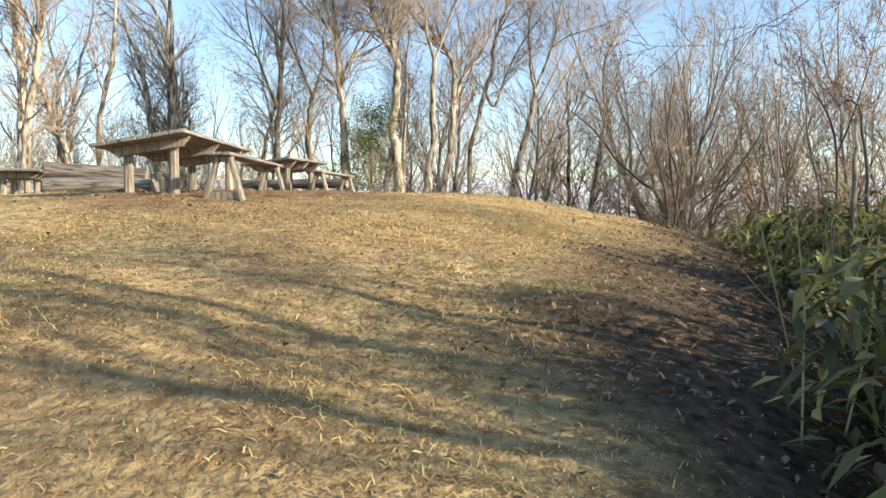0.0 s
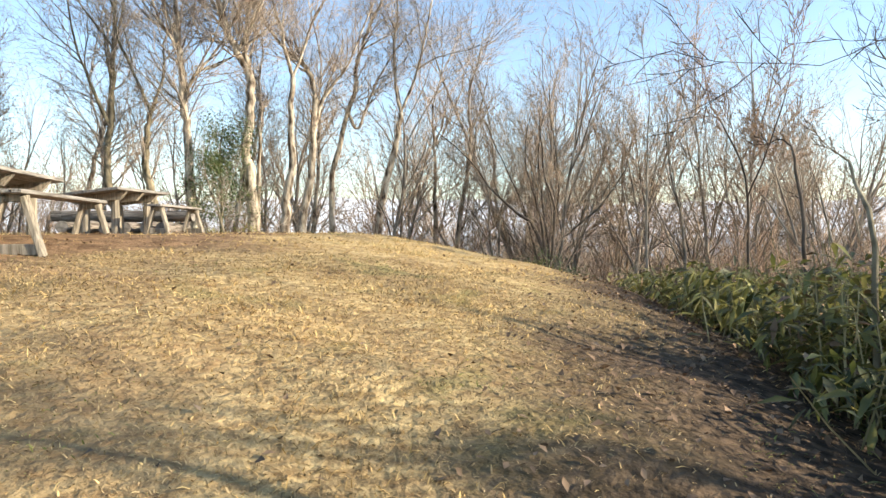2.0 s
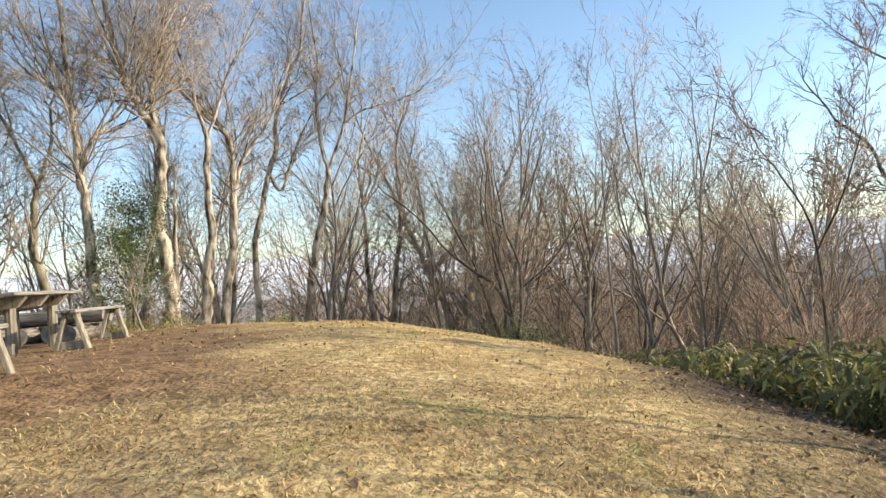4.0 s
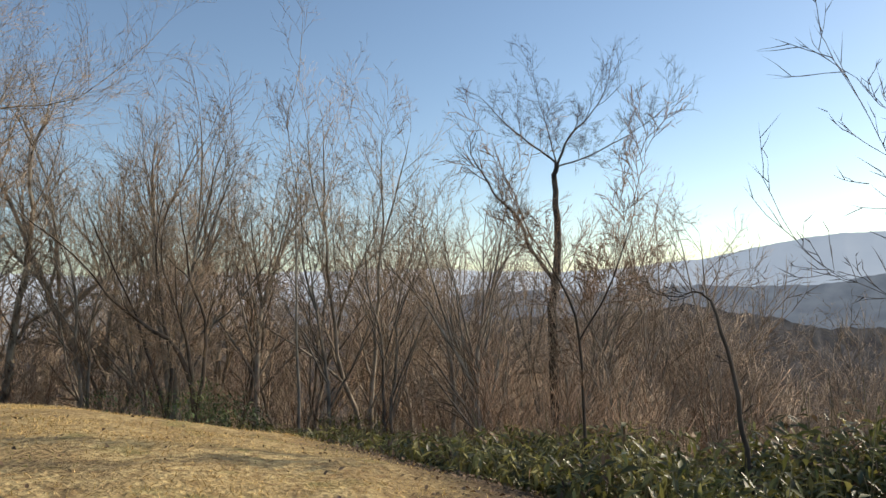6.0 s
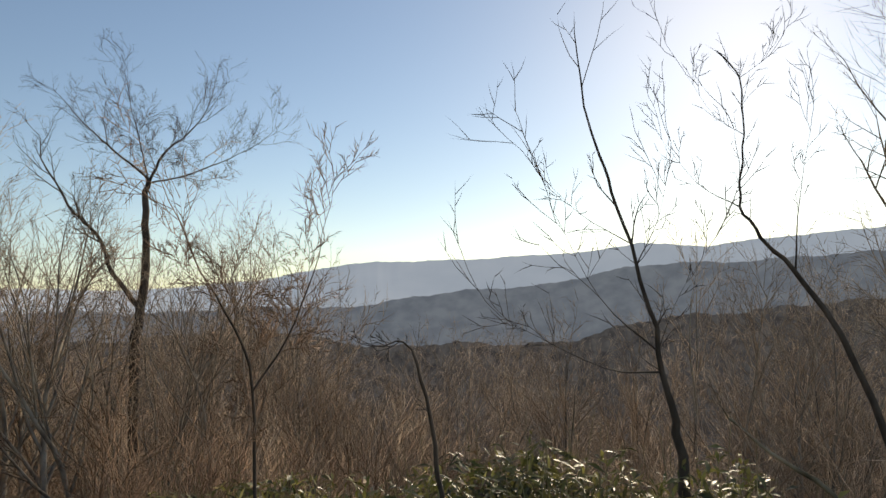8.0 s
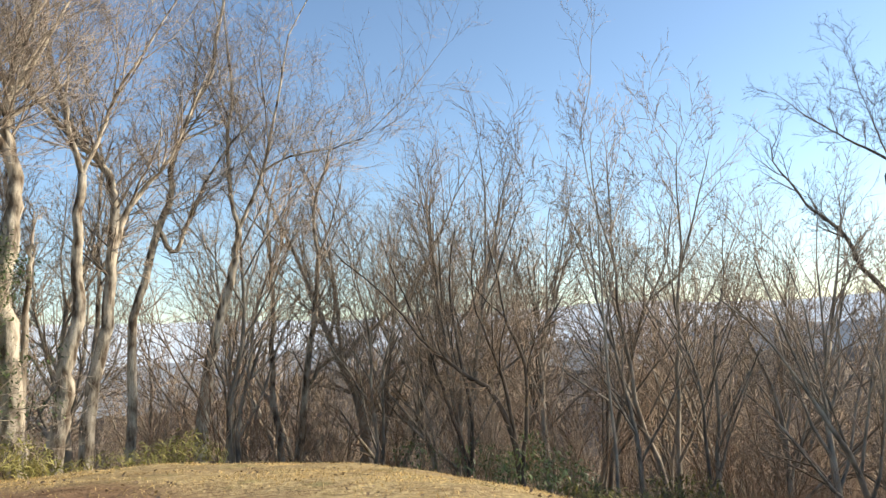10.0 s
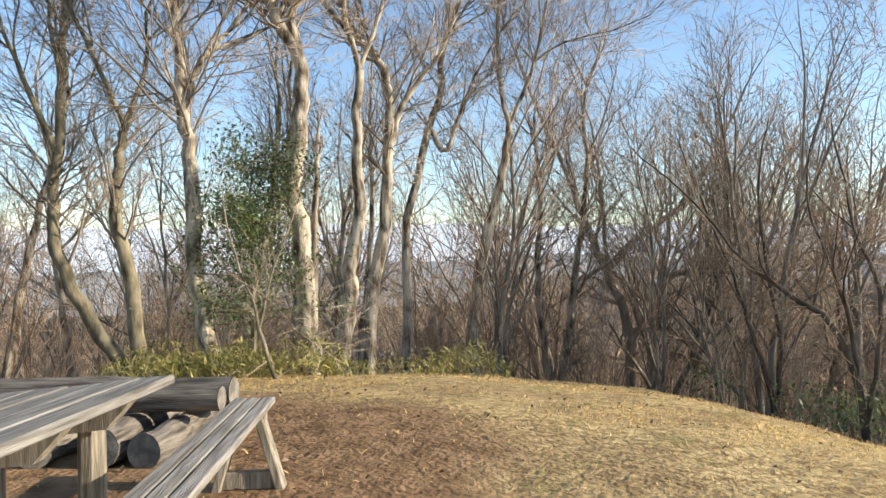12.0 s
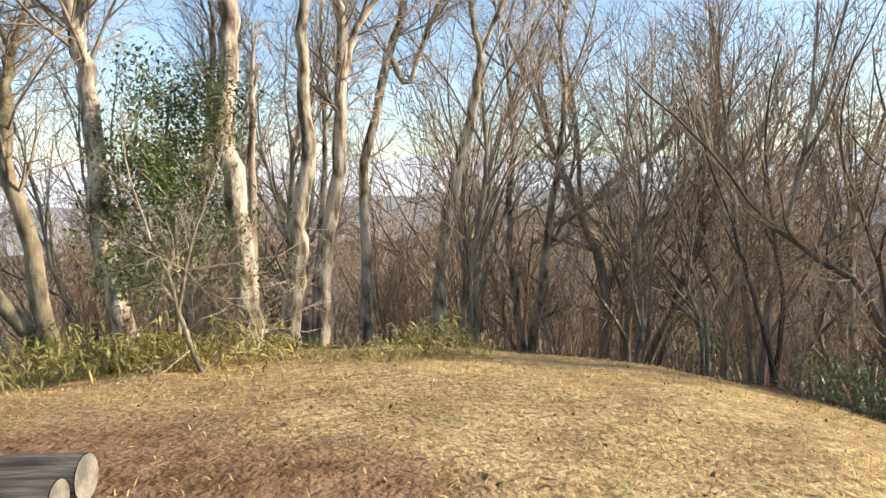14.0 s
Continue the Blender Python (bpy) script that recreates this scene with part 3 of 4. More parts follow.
main_tree([[(6.9, 2.4, -1.5), (7.05, 2.8, 0.4), (7.3, 3.35, 1.52), (7.3, 3.7, 1.95), (7.3, 3.93, 2.35), (7.3, 3.88, 2.8), (7.3, 3.85, 3.23), (7.3, 3.83, 3.92), (7.32, 4.1, 4.29)], [(7.3, 3.93, 2.36), (7.32, 4.4, 2.66), (7.3, 4.82, 3.23)],
           [(7.3, 3.35, 1.52), (7.3, 3.25, 2.4), (7.3, 3.07, 3.24)], [(7.3, 3.85, 3.24), (7.3, 4.2, 3.5), (7.3, 4.51, 4.04)], [(7.3, 3.84, 3.9), (7.35, 3.46, 4.16)]], 0.065, 26,
          "leaning bare tree with an upright crooked top", bark=DARKBARK, twigs=DARKTWIG, top=0.5, low=0.5, bushy=0.6, thin=0.5, fan=(3, 1, 0))
main_tree([[(4.5, 7.38, -0.75), (4.5, 7.43, -0.2), (4.5, 7.49, 0.34), (4.5, 7.63, 0.86)], [(4.5, 7.62, 0.84), (4.45, 7.72, 0.92), (4.4, 7.85, 0.88)]], 0.03, 27, "snapped dark dead stem in the bamboo grass", bark=DARKBARK, twigs=DARKTWIG, name="dead_stem", top=0.2, bushy=0.3, fan=(2, 2, 0))
main_tree([[(5.19, 9.25, -0.4), (5.17, 9.29, 0.7), (5.03, 9.57, 1.39)], [(5.2, 9.25, 0.39), (5.2, 8.9, 0.9), (5.25, 8.65, 1.53)]], 0.022, 28, "thin brown shrub stems among bamboo grass", bark=DARKBARK, twigs=RUSTTWIG, name="sapling", top=0.6)
main_tree([[(2.82, 4.82, -0.95), (2.88, 4.92, -0.05), (3.05, 5.2, 0.24), (3.2, 5.46, 0.48)], [(3.18, 5.44, 0.46), (3.1, 5.5, 0.54)]], 0.022, 31, "thin mossy dead stem standing in the bamboo grass", bark=MOSSY, name="dead_stem", top=0.14, bushy=0.3, low=0.6, fan=(2, 2, 0), root=False)
main_tree([[(3.6, 2.4, -1.6), (3.56, 2.42, 0.0), (3.45, 2.5, 1.3), (3.5, 2.5, 2.6), (3.65, 2.4, 3.6)], [(3.47, 2.48, 1.2), (2.7, 2.9, 1.12), (2.05, 3.25, 0.84), (1.75, 3.42, 0.62), (1.5, 3.5, 0.5)],
           [(3.46, 2.5, 1.5), (2.5, 3.3, 1.35), (2.1, 3.75, 1.2), (1.85, 4.0, 1.08)]], 0.075, 30, "dark bare tree with low limbs hanging over the slope", bark=DARKBARK, twigs=DARKTWIG, top=0.36, low=0.6, bushy=1.2, thin=0.42, fan=(4, 3, 0), twig=0.002)
main_tree([[(8.94, 18.74, -1.57), (8.92, 18.76, 1.03), (8.95, 18.73, 2.7), (8.95, 18.73, 3.68), (8.8, 18.84, 5.11), (8.96, 18.73, 5.94)], [(8.9, 18.74, 1.98), (9.35, 18.3, 3.58), (9.75, 17.93, 5.16)], [(8.92, 18.75, 1.61), (10.1, 18.37, 3.35), (10.7, 17.82, 4.8)],
           [(8.93, 18.7, 2.48), (8.1, 18.72, 3.62), (7.4, 19.0, 4.23)]], 0.055, 29, "thin straight bare tree rising above the thicket", bark=WOODBARK, twigs=FORESTTWIG, top=0.9, bushy=0.8, thin=0.5, fan=(4, 3, 2))


def pale_clump(x, y, h, stems, r, seed, lean=0.18):
    rng = random.Random(seed)
    g = zat(x, y)
    lines = []
    for k in range(stems):
        a = rng.uniform(0, 6.28)
        px, py, line = x, y, []
        for n in range(5):
            z = g + h * n / 4 * rng.uniform(0.93, 1.0)
            line.append((px, py, z))
            px += math.cos(a) * lean * h / 4 * rng.uniform(0.2, 1.3) + rng.gauss(0, 0.12)
            py += math.sin(a) * lean * h / 4 * rng.uniform(0.2, 1.3) + rng.gauss(0, 0.12)
        lines.append(line)
    return main_tree(lines, r, seed, PALE, top=2.2, low=0.45)


# The last two are added out of view for their streak shadows.
for x, y, h, stems, r, seed in ((-9.3, 25.0, 7.5, 4, 0.14, 301), (-11.6, 19.2, 7.0, 2, 0.15, 302), (-11.4, 22.3, 6.5, 2, 0.12, 303), (-7.4, 26.5, 7.0, 1, 0.12, 304), (-13.6, 25.0, 6.5, 2, 0.13, 305), (-6.4, 28.0, 6.5, 1, 0.1, 306), (5.4, 27.5, 7.0, 2, 0.11, 307), (0.2, 27.5, 7.0, 1, 0.1, 308), (-2.4, 26.0, 6.5, 2, 0.1, 309), (6.4, 0.4, 5.5, 2, 0.1, 310), (9.4, -0.4, 6.5, 2, 0.1, 313)):
    pale_clump(x, y, h, stems, r, seed)


def forest_template(seed, stems, h, lean, near=True):
    """A bare forest tree of one or more stems, its ascending limbs fanning into a rounded crown about h metres high."""
    rng, nrng = random.Random(seed), np.random.default_rng(seed)
    trunk, starts = ([], []), []
    for s in range(stems):
        a = rng.uniform(0, 6.28)
        d = Vector((math.cos(a) * lean * (0.3 + rng.random()), math.sin(a) * lean * (0.3 + rng.random()), 1)).normalized()
        p = Vector((math.cos(a), math.sin(a), 0)) * (0.12 * (stems > 1)) + Vector((0, 0, -0.2))
        n, top = 8, h * rng.uniform(0.5, 0.66)
        r = h * 0.0105 * rng.uniform(0.8, 1.2) / (stems ** 0.3)
        pts, dirs = [p], [d]
        for k in range(n):
            d = (d + rand_dir(rng) * 0.22 + Vector((0, 0, 0.07))).normalized()
            p = p + d * (top / n)
            pts.append(p)
            dirs.append(d)
        radii = [r * (1.25 if k == 0 else 1 - 0.6 * k / n) for k in range(n + 1)]
        tube(trunk, pts, radii, 6)
        limbs = 8 if stems == 1 else 6
        for k in range(limbs):
            i = min(n - 1, int(n * (0.3 + 0.7 * (k + rng.random()) / limbs)))
            nd = dirs[i] + dirs[i].cross(rand_dir(rng)).normalized() * rng.uniform(0.4, 0.95)
            starts.append((tuple(pts[i]), tuple(nd), h * rng.uniform(0.28, 0.42), radii[i] * 0.6))
        for k in range(2):
            starts.append((tuple(pts[-1]), tuple(d + rand_dir(rng) * 0.35), h * rng.uniform(0.3, 0.38), radii[-1] * 0.9))
    p, d, ln, rr = zip(*starts)
    made = sprout(p, d, ln, rr, 0 if near else 1, (6, 5, 3) if near else (6, 4), nrng, up=0.1, wig=0.11, spread=0.8, fine=0.0055 if near else 0.01, segs=(5, 3, 2, 1) if near else (5, 4, 2, 1))
    ob = thing("tree", Matrix.Identity(4), "bare grey-brown forest tree on the wooded slope", "tree", "trees of the surrounding wood")
    if near:
        add_tris(trunk, *made[0][1:])
    mesh_object("trunk", trunk[0], trunk[1], WOODBARK, ob, smooth=True)
    crown_part([m[1:] for m in made[1 if near else 0:]], FORESTTWIG, ob)
    return ob


TEMPLATES = [forest_template(40 + k, (1, 2, 2)[k % 3], 8.0, 0.2 + 0.1 * (k % 2)) for k in range(7)]
FAR_TEMPLATES = [forest_template(140 + k, (1, 2, 2)[k % 3], 8.0, 0.2 + 0.1 * (k % 2), False) for k in range(6)]


def tree_top(az):
    """Height above the hilltop that the wood's crowns reach, by bearing seen from the crown of the hill."""
    return float(np.interp(az, [-180, -75, -40, -12, 2, 20, 38, 55, 70, 80, 99, 106, 118, 135, 180], [4, 3.4, 3.8, 5.2, 7.2, 7.6, 6.6, 5.6, 4.0, 1.2, 1.2, 3.0, 3.8, 3.4, 4]))


def plant_forest():
    rng = random.Random(77)
    placed, tries, used = [], 0, set()
    eye = Vector((-1.3, 7.0))
    while len(placed) < 270 and tries < 14000:
        tries += 1
        az = rng.uniform(-52, 118) if rng.random() < 0.93 else rng.uniform(118, 308)
        r = 11.0 + 38 * rng.random() ** 1.35
        x, y = eye.x + r * math.sin(radians(az)), eye.y + r * math.cos(radians(az))
        clear = math.hypot((x + 1.5) / 1.05, y - 12.5) < 12.6 if y > 12 else x < float(hedge_x(y)) + 6.5 and x > -15
        if clear or (y < 4 and 0 < x < 14) or (az > 68 and az < 112 and r < 17) or any(math.hypot(x - q, y - w) < 1.0 + 0.012 * r for q, w, _ in placed):
            continue
        if math.hypot(x - 18, y - 17.2) < 3 and rng.random() < 0.8:
            continue
        g = zat(x, y)
        tall = min(11.5, max(2.6, tree_top(az) + 1.2 * (r - 18) / 20 * (1 if az < 65 else -1.2) - g)) * rng.uniform(0.78, 1.08)
        placed.append((x, y, tall))
        s = tall / 8.0
        m = pose(x, y, g - 0.03, rng.uniform(-4, 4), rng.uniform(-4, 4), rng.uniform(0, 360)) @ Matrix.Diagonal((s * 0.92, s * 0.92, s, 1))
        pool = TEMPLATES if r < 25 else FAR_TEMPLATES
        src = pool[rng.randrange(len(pool))]
        if src.name not in used:
            used.add(src.name)
            src.matrix_basis = m
        else:
            copy_thing(src, Matrix.Identity(4)).matrix_basis = m


plant_forest()
# Trees on the sun side; those out of view are added for their shadows.
for k, (x, y, tall) in enumerate(((10.5, 0.8, 6.0), (12.5, -3.5, 7.0), (9.0, -5.5, 6.0), (14.0, 2.6, 6.5), (11.0, -8.5, 8.0), (17.0, -7.0, 9.0), (11.2, 3.6, 5.5))):
    ob = copy_thing(FAR_TEMPLATES[k % len(FAR_TEMPLATES)], Matrix.Identity(4))
    ob.matrix_basis = pose(x, y, zat(x, y) - 0.03, 3, -2, 47 * k) @ Matrix.Diagonal((tall / 8, tall / 8, tall / 8, 1))


def scatter(name, protos, places, mat, label, category):
    """One mesh of many small plants: (verts, tris) prototypes set at places (kind, x, y, z, turn, size, lean)."""
    vs, ts, base = [], [], 0
    for kind, x, y, z, turn, size, lean in places:
        v, t = protos[kind]
        c, s = math.cos(turn), math.sin(turn)
        w = v * size
        w = np.stack([w[:, 0] * c - w[:, 1] * s + lean * w[:, 2], w[:, 0] * s + w[:, 1] * c, w[:, 2]], -1) + (x, y, z)
        vs.append(w)
        ts.append(t + base)
        base += len(v)
    ob = tri_mesh(name, np.concatenate(vs), np.concatenate(ts), mat)
    return tagged(ob, label, category, kind="stuff")


def brush_proto(seed, stems, h):
    rng = np.random.default_rng(seed)
    d = np.concatenate([rng.normal(0, 0.22, (stems, 2)), np.ones((stems, 1))], 1)
    p = np.concatenate([rng.normal(0, 0.16, (stems, 2)), np.full((stems, 1), -0.05)], 1)
    return joined([m[1:] for m in sprout(p, d, h * rng.uniform(0.7, 1.1, stems), np.full(stems, 0.013), 1, (6, 5), rng, up=0.1, wig=0.14, spread=0.6, fine=0.006)])


def plant_brush():
    rng = random.Random(5)
    protos = [brush_proto(60 + k, 4, 2.2) for k in range(7)]
    grey, rust = [], []
    for k in range(9000):
        az, r = rng.uniform(-50, 122) if k % 3 else rng.uniform(58, 105), 9 + 24 * rng.random() ** 1.2
        x, y = -1.3 + r * math.sin(radians(az)), 7 + r * math.cos(radians(az))
        d = math.hypot((x + 1.5) / 1.05, y - 12.5)
        if (y > 12 and d < 11.2) or (y <= 12.0 and x < float(hedge_x(y)) + 1.9) or x < -9 or y < 4.5 or len(grey) + len(rust) > 580:
            continue
        size = rng.uniform(0.6, 1.3) * (0.85 if 55 < az < 110 else 1)
        item = (rng.randrange(7), x, y, zat(x, y) - 0.03, rng.uniform(0, 6.28), size, rng.gauss(0, 0.1))
        (rust if (rng.random() < (0.6 if az > 50 else 0.4) or 0 < az < 18 and r < 18) else grey).append(item)
    scatter("underbrush", protos, grey, FORESTTWIG, "thicket of thin bare grey-brown stems on the slope", "underbrush")
    scatter("rusty_underbrush", protos, rust, RUSTTWIG, "reddish-brown bare shrubs along the edge of the wood", "underbrush")


plant_brush()


def far_wood():
    """The woods farther down the slopes."""
    rng = random.Random(9)
    protos = []
    for k in range(6):
        r2 = np.random.default_rng(90 + k)
        protos.append(joined([m[1:] for m in sprout([(0, 0, -0.3)], [(*r2.normal(0, 0.1, 2), 1)], [8.5], [0.12], 1, (12, 7), r2, up=0.1, wig=0.12, spread=0.7, ratio=0.42, fine=0.028)]))
    places = []
    for k in range(1300):
        az = rng.uniform(-50, 125) if k % 3 else rng.uniform(62, 122)
        r = 42 + 150 * rng.random() ** 1.4
        x, y = -1.3 + r * math.sin(radians(az)), 7 + r * math.cos(radians(az))
        places.append((rng.randrange(6), x, y, zat(x, y), rng.uniform(0, 6.28), rng.uniform(0.7, 1.15), rng.gauss(0, 0.04)))
    scatter("far_wood", protos, places, FORESTTWIG, "bare winter woods on the slopes below", "woods")


far_wood()


# ---- leafy plants ----
def leaf_cloud(points, size, rng, droop=0.3, wide=0.18):
    """Folded lance leaves at the points: four triangles each."""
    n = len(points)
    yaw = rng.uniform(0, 2 * np.pi, n)
    pitch = rng.normal(-droop, 0.5, n)
    s = size * rng.uniform(0.6, 1.25, n)
    d = np.stack([np.cos(yaw) * np.cos(pitch), np.sin(yaw) * np.cos(pitch), np.sin(pitch)], -1)
    side = np.stack([-np.sin(yaw), np.cos(yaw), rng.normal(0, 0.35, n)], -1)
    up = np.cross(d, side)
    w = (s * wide)[:, None]
    a = points
    m = points + d * (s * 0.45)[:, None] - up * w * 0.2
    t = points + d * s[:, None] - np.array([0, 0, 1.0]) * (s * 0.18)[:, None]
    l, r = m + side * w + up * w * 0.35, m - side * w + up * w * 0.35
    v = np.stack([a, l, m, r, t], 1).reshape(-1, 3)
    k = np.arange(n)[:, None] * 5
    tr = np.concatenate([k + np.array([[0, 2, 1]]), k + np.array([[0, 3, 2]]), k + np.array([[1, 2, 4]]), k + np.array([[2, 3, 4]])])
    return v, tr


def thicket(name, spots, leaf, leaves, mat, label, category, seed, stalks=True, wide=0.18):
    """Leaves and stalks of low plants; spots: x, y, radius, height."""
    rng = np.random.default_rng(seed)
    pts, lines = [], ([], [])
    prng = random.Random(seed)
    for x, y, rad, h in spots:
        n = int(leaves * rad * rad * h)
        a, q = rng.uniform(0, 2 * np.pi, n), rad * np.sqrt(rng.random(n))
        px, py = x + q * np.cos(a), y + q * np.sin(a)
        z = height(px, py) + h * (1 - 0.45 * (q / rad) ** 2) * rng.random(n) ** 0.6
        pts.append(np.stack([px, py, z], -1))
        for s in range(int(14 * rad * rad) if stalks else 0):
            t = prng.uniform(0, 6.28)
            e = rad * math.sqrt(prng.random())
            sx, sy = x + e * math.cos(t), y + e * math.sin(t)
            p = Vector((sx, sy, zat(sx, sy) - 0.03))
            tipp = p + Vector((prng.gauss(0, 0.16), prng.gauss(0, 0.16), h * prng.uniform(0.7, 1.12)))
            tube(lines, [p, p.lerp(tipp, 0.5) + rand_dir(prng) * 0.04, tipp], [0.006, 0.005, 0.003], 3)
    v, t = leaf_cloud(np.concatenate(pts), leaf, rng, wide=wide)
    ob = tri_mesh(name, v, t, mat)
    tagged(ob, label, category, kind="stuff")
    if stalks:
        st = mesh_object(name + "_stalks", lines[0], lines[1], STALK)
        tagged(st, "thin tan stalks of " + category, "stalks", kind="stuff")
    return ob


def hedge_spots():
    rng = random.Random(31)
    out = []
    for k in range(300):
        y = rng.uniform(-6, 17.5) if k % 3 else rng.uniform(0.5, 10)
        inner = float(hedge_x(y))
        depth = rng.random() ** 1.2
        x = inner + 0.42 + 3.2 * depth
        # Raised below y 2.2, out of view, to throw more shade on the foreground.
        h = float(np.interp(y, (2.2, 3, 4.2, 5, 7, 8, 10, 17), (1.32, 1.0, 0.95, 1.3, 1.25, 1.0, 0.95, 0.9))) * rng.uniform(0.6, 1.2) * (0.8 + 0.45 * depth if y < 5.4 else 0.45 + 0.95 * depth)
        out.append((x, y, rng.uniform(0.45, 0.75), h))
    return out


thicket("bamboo_grass", hedge_spots(), 0.165, 700, SASA, "dense dark-green bamboo grass hedge with narrow glossy leaves", "bamboo grass", 8, wide=0.125)
thicket("withered_bamboo_grass", [q for k, q in enumerate(hedge_spots()) if k % 3 == 0 or q[1] > 7.5], 0.15, 340, SASADRY, "yellowed and withered leaves among the bamboo grass", "bamboo grass", 18, wide=0.11)
thicket("dead_hedge_leaves", hedge_spots()[1::3], 0.12, 260, LITTER, "brown dead leaves caught in the bamboo grass", "leaves", 19, stalks=False, wide=0.16)
rngp = random.Random(14)
thicket("yellow_bamboo_grass", [(-3.6 + 4.6 * rngp.random(), 19.0 + rngp.uniform(-0.2, 1.3), rngp.uniform(0.3, 0.55), rngp.uniform(0.25, 0.65)) for k in range(26)], 0.12, 2300, SASADRY, "yellow-green bamboo grass at the foot of the trees", "bamboo grass", 6, wide=0.1)
thicket("slope_shrubs", [(6.6 + rngp.gauss(0, 0.6), 18.6 + rngp.gauss(0, 1.2), 0.5, rngp.uniform(0.6, 1.1)) for k in range(9)], 0.1, 800, EVERGREEN, "low dark evergreen shrubs at the wood's edge", "shrub", 7)


def evergreen_tree(x, y, h, seed):
    rng = np.random.default_rng(seed)
    prng = random.Random(seed)
    base = Vector((x, y, zat(x, y) - 0.03))
    ob = thing("evergreen_tree", Matrix.Translation(base), "small dark-green evergreen tree between pale trunks", "tree")
    trunk, pts = ([], []), []
    tube(trunk, [Vector((0, 0, -0.1)), Vector((0.05, 0, h * 0.4)), Vector((0.0, 0.05, h * 0.8)), Vector((0.1, 0, h))], [0.05, 0.04, 0.02, 0.008], 6)
    for k in range(46):
        f = prng.uniform(0.25, 1.0)
        p = Vector((0.03, 0, h * f))
        a = prng.uniform(0, 6.28)
        d = Vector((math.cos(a), math.sin(a), prng.uniform(-0.1, 0.6))).normalized()
        ln = prng.uniform(0.6, 1.6) * (1.2 - 0.7 * f)
        tube(trunk, [p, p + d * ln * 0.5, p + d * ln + Vector((0, 0, -0.05))], [0.012, 0.008, 0.004], 3)
        n = prng.randrange(120, 240)
        t = rng.random(n) ** 0.7
        pts.append(np.array(p)[None] + np.outer(t * ln, np.array(d)) + rng.normal(0, 0.13, (n, 3)))
    mesh_object("trunk", trunk[0], trunk[1], MOSSY, ob)
    v, t = leaf_cloud(np.concatenate(pts), 0.075, rng, 0.15, 0.22)
    crown = tri_mesh("crown", v, t, EVERGREEN)
    crown.parent = ob
    return ob


evergreen_tree(-2.1, 20.25, 3.2, 3)


# ---- grass and leaves on the ground ----
def blades(name, count, box, seed, length, mat, label, want, flat=0.35):
    rng = np.random.default_rng(seed)
    x, y = rng.uniform(box[0], box[1], count), rng.uniform(box[2], box[3], count)
    bare, shaded_litter = masks(x, y)
    clump = 0.5 + 0.5 * np.sin(2.3 * x + 1.1 * np.sin(1.9 * y)) * np.sin(2.1 * y + 1.3 * np.sin(2.2 * x))
    keep = rng.random(count) < want(bare, shaded_litter, clump)
    x, y, clump = x[keep], y[keep], clump[keep]
    n = len(x)
    z = height(x, y) - 0.004
    yaw = rng.uniform(0, 2 * np.pi, n)
    pitch = np.abs(rng.normal(flat, 0.35, n))
    ln = length * rng.uniform(0.5, 1.4, n) * (0.7 + 0.6 * clump)
    d = np.stack([np.cos(yaw) * np.cos(pitch), np.sin(yaw) * np.cos(pitch), np.sin(pitch)], -1)
    side = np.stack([-np.sin(yaw), np.cos(yaw), rng.normal(0, 0.4, n)], -1)
    w = (0.0016 + 0.002 * rng.random(n))[:, None]
    a = np.stack([x, y, z], -1)
    m = a + d * (ln * 0.55)[:, None]
    tip = a + d * ln[:, None] - np.array([0, 0, 1.0]) * (ln * 0.22)[:, None]
    v = np.stack([a - side * w, a + side * w, m - side * w * 0.8, m + side * w * 0.8, tip], 1).reshape(-1, 3)
    k = np.arange(n)[:, None] * 5
    t = np.concatenate([k + np.array([[0, 1, 3]]), k + np.array([[0, 3, 2]]), k + np.array([[2, 3, 4]])])
    ob = tri_mesh(name, v, t, mat)
    return tagged(ob, label, "grass", kind="stuff")


blades("dry_grass", 380000, (-7.5, 7, 0.3, 23), 21, 0.05, STRAW, "short matted straw-coloured dry grass on the hill", lambda b, l, c: np.clip((1 - 0.86 * b) * (1 - 0.97 * l) * (0.12 + 0.88 * c), 0, 1))
blades("foreground_grass", 170000, (-3.2, 3.2, 0.8, 8), 22, 0.036, DULLSTRAW, "dull brown dry grass on the lower slope", lambda b, l, c: np.clip((1 - 0.5 * b) * (1 - 0.96 * l), 0, 1))


blades("green_grass", 60000, (-4.5, 3.2, 1.2, 12), 23, 0.05, GREENGRASS, "sparse green grass tufts among the dry grass", lambda b, l, c: np.clip(3.2 * (0.2 - c), 0, 0.5) * (1 - 0.8 * b))


def dead_leaves():
    rng = np.random.default_rng(17)
    n = 48000
    x, y = rng.uniform(-8, 9, n), rng.uniform(0.3, 27, n)
    bare, shaded_litter = masks(x, y)
    keep = rng.random(n) < np.clip(0.9 * shaded_litter + 0.06 + 0.05 * bare, 0, 1)
    x, y = x[keep], y[keep]
    pts = np.stack([x, y, height(x, y) + 0.012 + 0.02 * rng.random(len(x))], -1)
    v, t = leaf_cloud(pts, 0.052, rng, 0.0, 0.26)
    ob = tri_mesh("fallen_leaves", v, t, LITTER)
    return tagged(ob, "curled brown fallen leaves scattered over the ground", "leaves", kind="stuff")


dead_leaves()


